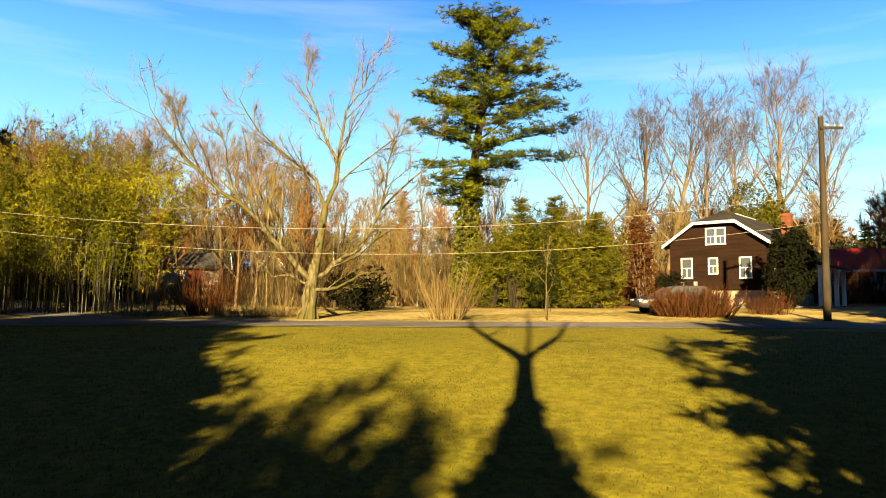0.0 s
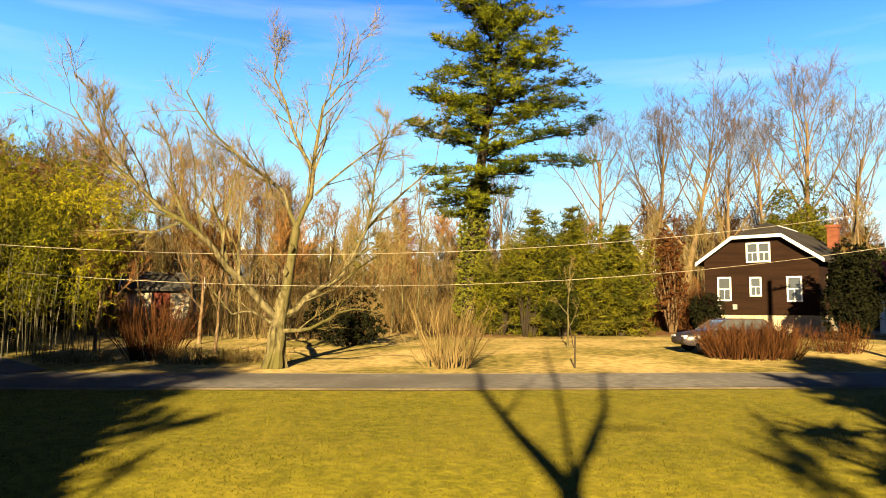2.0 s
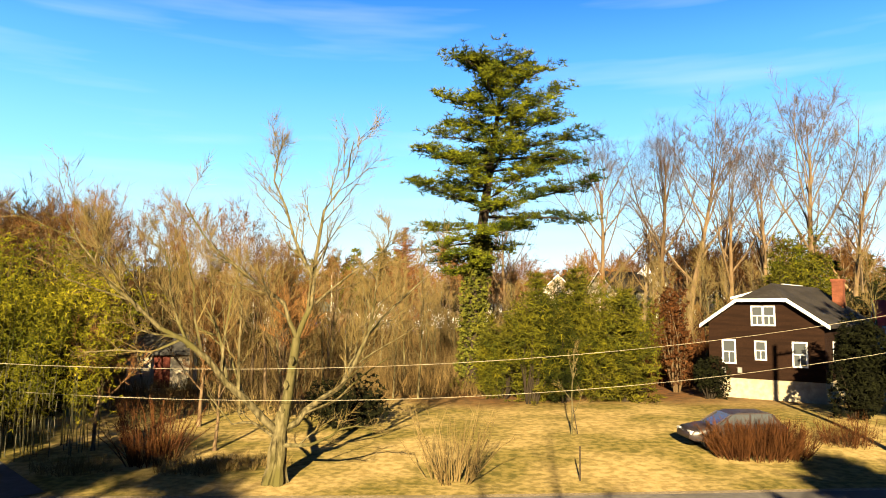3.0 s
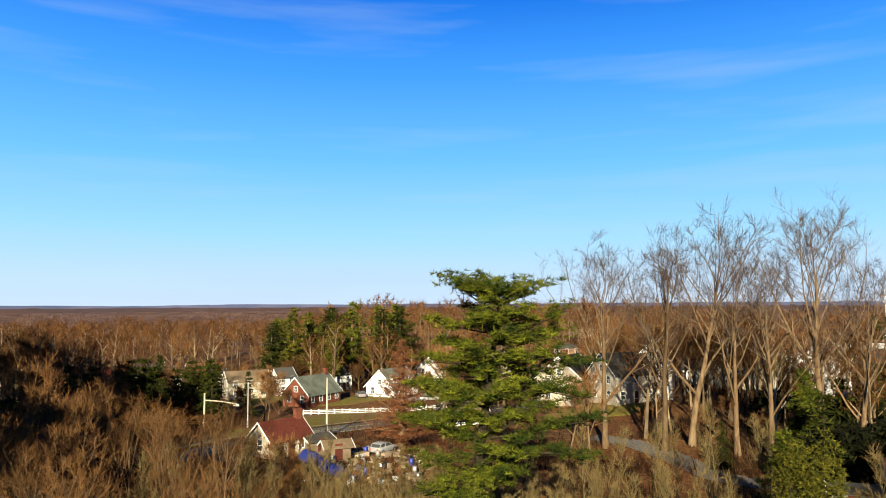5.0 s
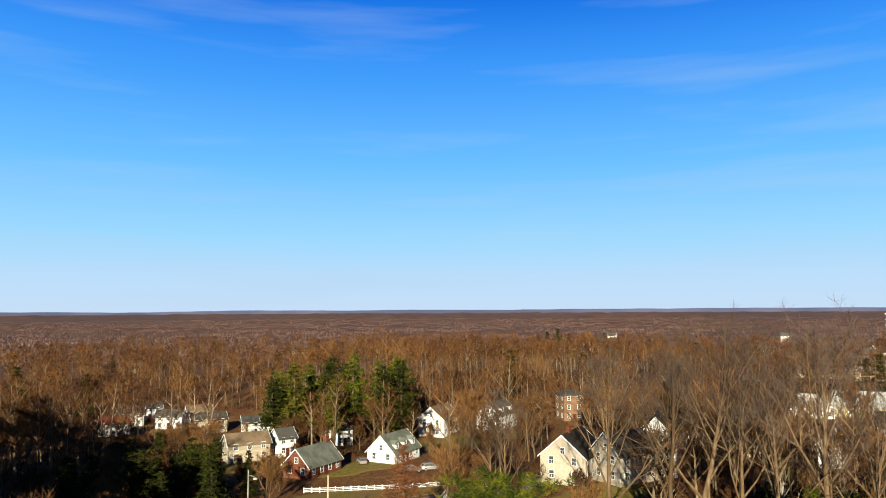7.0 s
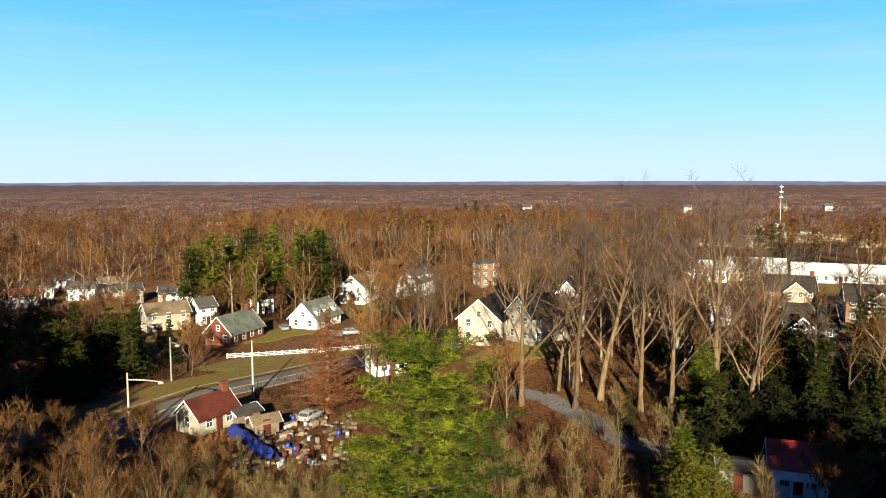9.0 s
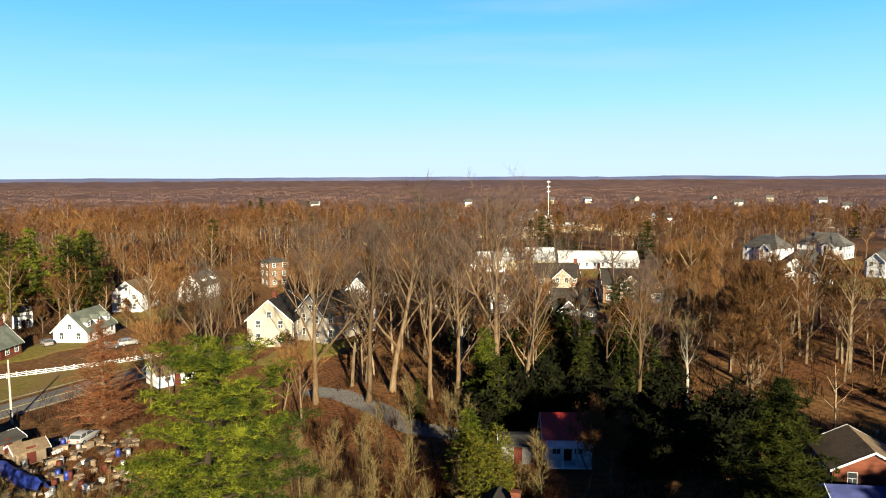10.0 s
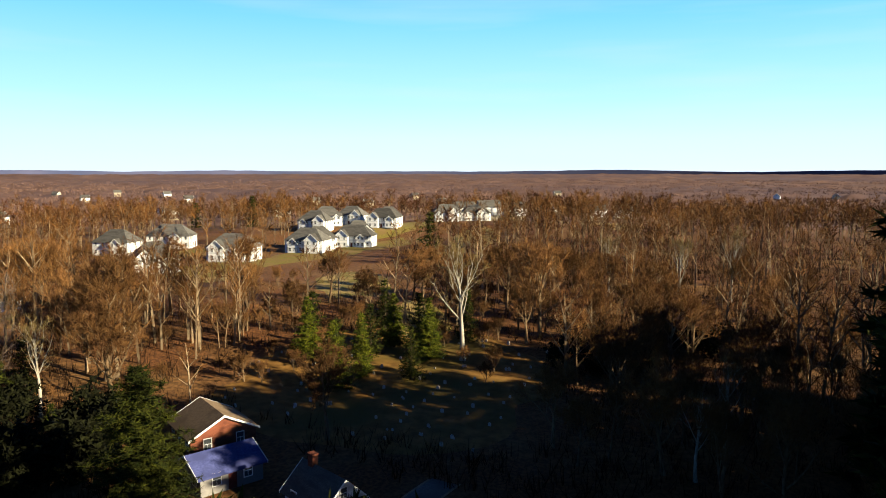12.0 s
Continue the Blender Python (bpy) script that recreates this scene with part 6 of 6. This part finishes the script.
LOW = []
for s in (181, 182, 183):
    w, l = conifer(s, 14, 3.8, 0.04, 11, 1.3, 6, 0.3, -0.1, 0.75, 0.8, 0.1)
    LOW.append((w.mesh("trunk"), l.mesh("crown")))
    LOW[-1][0].materials.append(BARK_DARK)
    LOW[-1][1].materials.append(SPRUCE)
rng = np.random.default_rng(185)
# the second set is added to stand in for the hollow's shade
for n, a0, a1, r0, r1, s0 in ((58, -34, -17.5, 95, 150, 0.85), (14, 26, 42, 92, 140, 0.75), (40, -40, 80, 260, 560, 1.2)):
    for k in range(n):
        a, r = radians(rng.uniform(a0, a1)), rng.uniform(r0, r1)
        x, y = r * math.sin(a), 8 + r * math.cos(a)
        if cleared(x, y) or x > -64 and x < -20 and y < 116:
            continue
        plant("spruce_tree", LOW[k % 3], x, y, "dark green spruce among bare trees, some added for shade", group="wood spruces", scale=s0 * rng.uniform(0.7, 1.15), turn=k * 41)

# near-black shrubs added as shade in the hollow and in the wood below the street
SHADE_SHRUB = []
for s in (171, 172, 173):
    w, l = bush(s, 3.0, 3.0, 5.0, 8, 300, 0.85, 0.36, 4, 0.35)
    SHADE_SHRUB.append((w.mesh("trunk"), l.mesh("crown")))
    SHADE_SHRUB[-1][0].materials.append(BARK_DARK)
    SHADE_SHRUB[-1][1].materials.append(YEW)
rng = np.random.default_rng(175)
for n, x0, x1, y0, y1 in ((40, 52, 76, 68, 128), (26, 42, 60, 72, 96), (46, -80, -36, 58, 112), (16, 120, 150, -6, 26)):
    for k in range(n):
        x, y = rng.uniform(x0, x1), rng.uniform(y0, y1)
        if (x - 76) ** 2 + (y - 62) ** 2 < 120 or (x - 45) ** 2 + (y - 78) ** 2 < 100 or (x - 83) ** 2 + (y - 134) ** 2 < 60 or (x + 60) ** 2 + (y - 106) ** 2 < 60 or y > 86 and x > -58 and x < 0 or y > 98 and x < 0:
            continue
        plant("evergreen_shrub", SHADE_SHRUB[k % 3], x, y, "near-black shrub standing in for shade beneath bare trees", "shrub", "dark undergrowth", rng.uniform(0.8, 1.5), k * 53)

# ---- houses down the street and on the hills ----
house(-29.5, 166, 62, 11, 7, 2.8, "red brick cottage with grey-green gabled roof", BRICK, ROOF_GREEN, 0.95, 1, chimney=4.6)
house(-13, 180, 62, 11, 7.6, 2.7, "white cape cottage with dormers and grey-green roof", WHITE, ROOF_GREEN, 0.95, 1, dormers=3)
house(-3, 234, 66, 12, 8.5, 5.6, "tall white house with tan roof", WHITE, ROOF_TAN, 0.75)
house(15, 236, 60, 12, 8.5, 5.2, "white house with pale grey roof", WHITE, ROOF_GREY, 0.75, dormers=2)
house(40, 248, 15, 7, 7, 8.4, "three-storey tan house with white cornice", BRICK_TAN, ROOF_GREY, 0.35, 3, hip=0.8)
house(24.5, 152, 62, 12, 9, 5.2, "large stuccoed house with dark gabled roof", STUCCO, ROOF_DARK, 0.85, chimney=-2.2)
house(34, 148, 28, 10, 8, 5.6, "stuccoed house with gabled roof among bare trees", STUCCO, ROOF_DARK, 0.9)
house(42, 154, 70, 10, 7.5, 7.4, "white house with steep gable among bare trees", WHITE, ROOF_DARK, 1.05)
house(82, 162, 60, 10, 7, 5.2, "narrow white house with gabled roof", WHITE, ROOF_GREY, 0.9)
house(68, 176, 20, 11, 8, 4.5, "grey-roofed house in the woods", CREAM, ROOF_GREY, 0.7)
house(58, 192, 20, 12, 8, 4.5, "grey-roofed house in the woods", WHITE, ROOF_GREY, 0.7)
house(109, 182, -22, 12, 8.5, 5.4, "tan brick colonial with white pediment and chimney", BRICK_TAN, ROOF_DARK, 0.75, chimney=5.6, gable_front=((0.8, 5.2, 1.2, 5.2),), gable_mat=CREAM)
house(117, 161, -28, 12, 8.5, 5.4, "tan brick colonial with white pediment", BRICK_TAN, ROOF_DARK, 0.75, chimney=5.6, gable_front=((0.8, 5.2, 1.2, 5.2),), gable_mat=CREAM)
house(125.5, 156, -28, 7, 7, 3.2, "small white garage wing with dormers", WHITE, ROOF_DARK, 0.9, 1, dormers=2, category="garage", name="garage")
house(83, 134, -20, 9, 8, 5.4, "grey house with bay window, shade put into its siding colour", SHADED_SIDING, ROOF_DARK, 0.9, gable_front=((-2, 4.5, 1.5, 5.2),))
house(154, 226, -28, 28, 13, 2.6, "long low white school building with pale roof", WHITE, ROOF_WHITE, 0.5, 1, category="school", name="school")
house(132, 238, -28, 18, 14, 3.6, "pale yellow school wing with white roof", YELLOW, ROOF_WHITE, 0.55, 1, category="school", name="school")
house(114, 240, -28, 16, 10, 4.5, "white-roofed low annexe of the school", WHITE, ROOF_WHITE, 0.5, 1, category="school", name="school")
house(47.5, 81, -25, 5.4, 5.6, 2.5, "white house with a bright red metal roof and porch", WHITE, ROOF_RED, 0.95, 1, porch=True, base=0.3)
house(41.5, 82.5, -25, 4.0, 4.0, 2.6, "grey flat-topped shed beside the red-roofed house", GREY_SIDING, ROOF_GREY, 0.15, 1, category="shed", name="shed", plain=True)
house(76.5, 62.5, 55, 8.5, 8.4, 2.8, "brick ranch house with white trim and tan roof", BRICK, ROOF_TAN, 0.5, 1)
house(67.5, 55.0, -30, 7.5, 6.5, 2.4, "low house with blue shingle roof", GREY_SIDING, ROOF_BLUE, 0.45, 1)
house(64.5, 40, 62, 7, 5.2, 2.2, "white gabled outbuilding with brick chimney", WHITE, ROOF_GREY, 0.9, 1, chimney=2.0, category="outbuilding")
house(-22, 104.2, 50, 6.4, 4.8, 2.6, "cream cottage with maroon roof beside the street", CREAM, ROOF_MAROON, 0.8, 1, chimney=2.8)
house(-17.6, 105.6, 40, 3.4, 3.2, 2.0, "low grey-roofed lean-to behind the cottage", JUNK, ROOF_GREY, 0.3, 1, category="shed", name="shed", plain=True)
house(-14.2, 101.8, 25, 3.2, 2.6, 1.9, "weathered shed in the yard", JUNK, ROOF_TAN, 0.4, 1, category="shed", name="shed", plain=True)
house(3, 131.5, 20, 6.5, 5, 2.4, "small white garage with tan roof", WHITE, ROOF_TAN, 0.6, 1, category="garage", name="garage")
house(-19.5, 56, 20, 4.4, 3.4, 2.6, "small pale shed half hidden behind the bamboo", CREAM, ROOF_GREY, 0.5, 1, category="shed", name="shed", plain=True)
house(-50, 187, 30, 10, 7, 4.6, "cream two-storey house with tan roof", CREAM, ROOF_TAN, 0.6)
house(-42, 192, 40, 4.6, 5, 4.8, "narrow white house beside the cream one", WHITE, ROOF_GREY, 0.8)
for x, y, tn, wd, mat, rf in ((-68, 262, 20, 9, WHITE, ROOF_GREY), (-60, 255, 20, 8, WHITE, ROOF_GREEN), (-86, 266, 30, 12, CREAM, ROOF_GREY), (-95, 282, 30, 9, WHITE, ROOF_TAN), (-101, 270, 10, 9, WHITE, ROOF_GREY), (-118, 276, 20, 9, WHITE, ROOF_GREY), (-112, 250, 20, 9, WHITE, ROOF_MAROON), (-118, 294, 15, 9, WHITE, ROOF_GREY), (-31, 212, 40, 5, WHITE, ROOF_GREY)):
    house(x, y, tn, wd, 6.8, 4.6, "pale two-storey house at the foot of the woods", mat, rf, 0.6)
for x, y, tn, wd, gf in ((186, 163, -45, 14, -3.5), (226, 214, -82, 15, None), (254, 211, -70, 18, None), (225, 160, -80, 17, -4), (259, 148, -84, 16, 4), (275, 152, -50, 14, -3), (297, 145, -82, 18, -4), (316, 152, -58, 14, 3),
                         (318, 176, -84, 15, 4), (334, 178, -60, 15, -4), (352, 172, -86, 15, 4), (346, 151, -84, 16, -4), (362, 155, -60, 14, None), (398, 134, -65, 15, 4), (414, 136, -65, 14, -4), (424, 124, -65, 15, 4), (440, 126, -60, 15, None)):
    house(x, y, tn, wd, 10.5, 5.6, "large new white house with hipped grey roof and front gables", WHITE, ROOF_GREY, 0.85, 2, gable_front=((gf, 5.6, 2.0, 5.6), (-1.1 * gf, 4.0, 1.0, 4.4)) if gf else ((3.2, 4.6, 1.4, 4.8),), hip=0.9)
for x, y, tn in ((470, 126, -60), (490, 150, -60), (505, 116, -60), (530, 142, -60), (580, 66, -70), (620, 48, -70), (121, 632, 10), (100, 690, 10), (-130, 640, 10), (330, 560, 0), (290, 510, 0), (370, 450, 10), (400, 510, 0), (560, 340, -30), (510, 420, -20)):
    house(x, y, tn, 15, 10, 6, "distant pale house among the woods", WHITE, ROOF_GREY, 0.8, base=4, plain=True)
rng = np.random.default_rng(191)
for k in range(9):
    a, r = radians(rng.uniform(26, 40)), rng.uniform(390, 640)
    house(r * math.sin(a), 8 + r * math.cos(a), -30 + rng.uniform(-8, 8), rng.uniform(18, 42), 11, 3, "long low pale-roofed building in the town", JUNK, ROOF_WHITE if k % 4 == 0 else ROOF_GREY, 0.25, 1, base=2.5, plain=True, category="building", name="town_building")
for k in range(22):
    a, r = radians(rng.uniform(10, 105)), rng.uniform(560, 1200)
    house(r * math.sin(a), 8 + r * math.cos(a), rng.uniform(-90, 0), 10, 8, 4, "distant pale house among the woods", WHITE if k % 3 == 0 else CREAM, ROOF_GREY, 0.8, base=8, plain=True)


# ---- street furniture and yards ----
def street_pole(x, y, height, arm, label, paint):
    ob = thing("utility_pole", on_ground(x, y), label, "pole", "street poles")
    g = Geo()
    g.tube([(0, 0, -0.5), (0, 0, height * 0.5), (0, 0, height)], [0.17, 0.15, 0.11], 8, True)
    part("post", g, paint, ob)
    if arm:
        g = Geo()
        g.tube([(0, 0, height - 0.9), (arm * 0.5, 0.3, height - 1.1), (arm, 0.6, height - 1.5)], [0.09, 0.08, 0.07], 6, True)
        part("arm", g, paint, ob)
        g = Geo()
        g.box((arm - 0.5, 0.4, height - 1.75), (arm + 0.2, 0.8, height - 1.5))
        part("lamp_head", g, METAL, ob)
    return ob


street_pole(-31.6, 102.4, 8.6, 4.2, "pale pole with a long signal arm over the street", POLE_PALE)
street_pole(-34.0, 131.6, 7.8, 1.2, "grey street lamp pole on the far verge", METAL)
street_pole(-18.3, 118.9, 9.2, 0, "pale wooden utility pole beside the street", POLE_PALE)
street_pole(210, 372, 14, 0, "tall floodlight pole behind the school", METAL)
mast = thing("radio_mast", on_ground(312, 520), "tall white radio mast among distant roofs", "mast")
g = Geo()
g.tube([(0, 0, 0), (0, 0, 40)], [0.25, 0.12], 6, True)
part("post", g, TRIM, mast)
for z in (30, 34, 38):
    g = Geo()
    g.box((-1.5, -0.4, z), (1.5, 0.4, z + 0.8))
    part("antenna", g, TRIM, mast)

# white board fence before the brick cottage
fence = thing("fence", pose(0, 0, 0), "low white board fence along the street", "fence")
a, b = np.array((-28.0, 149.0)), np.array((2.0, 152.0))
for k in range(21):
    p = a + (b - a) * k / 20
    g = Geo()
    g.box((p[0] - 0.08, p[1] - 0.08, ground_z(*p) - 0.3), (p[0] + 0.08, p[1] + 0.08, ground_z(*p) + 1.05))
    part("post", g, TRIM, fence)
    if k < 20:
        q = a + (b - a) * (k + 1) / 20
        for z in (0.25, 0.55, 0.85):
            g = Geo()
            g.tube([(p[0], p[1] - 0.1, ground_z(*p) + z), (q[0], q[1] - 0.1, ground_z(*q) + z)], [0.07, 0.07], 4)
            part("board", g, TRIM, fence)

# yard with tarpaulin and stored boards behind the maroon-roofed cottage
g = Geo()
ax, bx = np.array((-18.2, 101.5)), np.array((-11.6, 92.5))
v, t = [], []
rng = np.random.default_rng(201)
for k in range(15):
    p = ax + (bx - ax) * k / 14
    for m, (o, h) in enumerate(((-1.3, 0.05), (-1.0, 0.9), (-0.3, 1.5), (0.4, 1.5), (1.0, 0.9), (1.3, 0.05))):
        v.append((p[0] + o * 0.55, p[1] + o * 0.42, ground_z(*p) + h * 0.8 * rng.uniform(0.75, 1.2)))
for k in range(14):
    for m in range(5):
        i = k * 6 + m
        t += [(i, i + 6, i + 7), (i, i + 7, i + 1)]
g.add(v, t)
tagged(part("tarpaulin", g, TARP), "long blue tarpaulin draped over stored goods", "tarpaulin")
for k in range(90):
    x, y = rng.uniform(-17, -2), rng.uniform(91, 108)
    w, d, h = rng.uniform(0.3, 1.6), rng.uniform(0.3, 0.8), rng.uniform(0.1, 0.6)
    g = Geo()
    g.box((-w / 2, -d / 2, -0.1), (w / 2, d / 2, h))
    g.box((-w / 2 - 0.05, -d / 2 - 0.05, h), (w / 2 + 0.05, d / 2 + 0.05, h + 0.06))
    ob = tagged(part("crate", g, TRIM if k % 9 == 0 else ROOF_DARK if k % 4 == 0 else JUNK), "weathered crate among clutter in the yard", "crate", "yard clutter")
    ob.matrix_world = on_ground(x, y, rng.uniform(0, 180))
for k in range(22):
    g = Geo()
    g.tube([(0, 0, -0.05), (0, 0, 0.3), (0, 0, 0.32), (0, 0, 0.58), (0, 0, 0.6), (0, 0, 0.88)], [0.29, 0.29, 0.31, 0.31, 0.29, 0.29], 12, True)
    ob = tagged(part("drum", g, (METAL, TARP, ROOF_MAROON)[k % 3]), "dented steel drum standing in the yard", "drum", "yard drums")
    ob.matrix_world = on_ground(rng.uniform(-16, -3), rng.uniform(92, 107), rng.uniform(0, 180))
for k in range(26):
    ob = thing("board_stack", on_ground(rng.uniform(-16, -3), rng.uniform(92, 107), rng.uniform(0, 180)), "stack of weathered boards lying in the yard", "boards", "board stacks")
    for q in range(4):
        g = Geo()
        g.box((-1.1 + 0.05 * q, -0.25 + 0.03 * q, 0.05 * q), (1.1 - 0.04 * q, 0.22, 0.05 * q + 0.05))
        part("board", g, JUNK, ob)
for k, (x, y, tn) in enumerate(((-8.5, 107, 60),)):
    car(x, y, tn, SILVER, "pale old car parked in the cluttered yard", "yard cars")
for k, (x, y, tn) in enumerate(((-8, 166, 20), (-4, 168, 20), (-20, 175, 110), (68, 66, 40))):
    car(x, y, tn, SILVER, "pale parked car beside a house", "parked cars")

# ---- grass blades on the lawn ----
def lawn_grass():
    rng = np.random.default_rng(401)
    n = 110000
    y = 9 + 18.4 * rng.random(n) ** 0.8
    x = rng.uniform(-1, 1, n) * (4 + 0.62 * y)
    zz = np.array([-0.15 - 0.05 * (27.6 - max(b, 20)) - 0.14 * (20 - max(min(b, 20), 5.0)) for b in y]) - 0.01
    h, w = rng.uniform(0.025, 0.075, n), rng.uniform(0.004, 0.010, n)
    a = rng.uniform(0, 3.14, n)
    c, s = np.cos(a) * w, np.sin(a) * w
    lean = rng.normal(0, 0.03, (n, 2))
    v = np.stack([np.stack([x - c, y - s, zz], 1), np.stack([x + c, y + s, zz], 1), np.stack([x + lean[:, 0], y + lean[:, 1], zz + h], 1)], 1).reshape(-1, 3)
    g = Geo()
    g.add(v, np.arange(n * 3))
    return g


tagged(part("lawn_grass", lawn_grass(), BLADE), "short olive and straw-coloured lawn grass", "grass", kind="stuff")

# ---- churchyard ----
st = Geo()
st.prism([(-0.32, -0.2), (0.32, -0.2), (0.32, 0.75), (0.18, 0.92), (-0.18, 0.92), (-0.32, 0.75)], -0.09, 0.09)
STONE_MESH = st.mesh("grave_stone")
STONE_MESH.materials.append(STONE)
for k in range(120):
    x, y = rng.uniform(84, 140), rng.uniform(28, 76)
    x, y = 3.4 * round(x / 3.4) + rng.uniform(-0.5, 0.5), 4.2 * round(y / 4.2) + rng.uniform(-0.7, 0.7)
    if (x - 76) ** 2 + (y - 62) ** 2 < 150:
        continue
    ob = tagged(new("grave_stone", STONE_MESH), "small pale grave stone on the leaf-strewn grass", "grave stone", "grave stones")
    ob.matrix_world = on_ground(x, y, 75 + rng.uniform(-6, 6)) @ Matrix.Scale(rng.uniform(0.45, 0.85), 4)
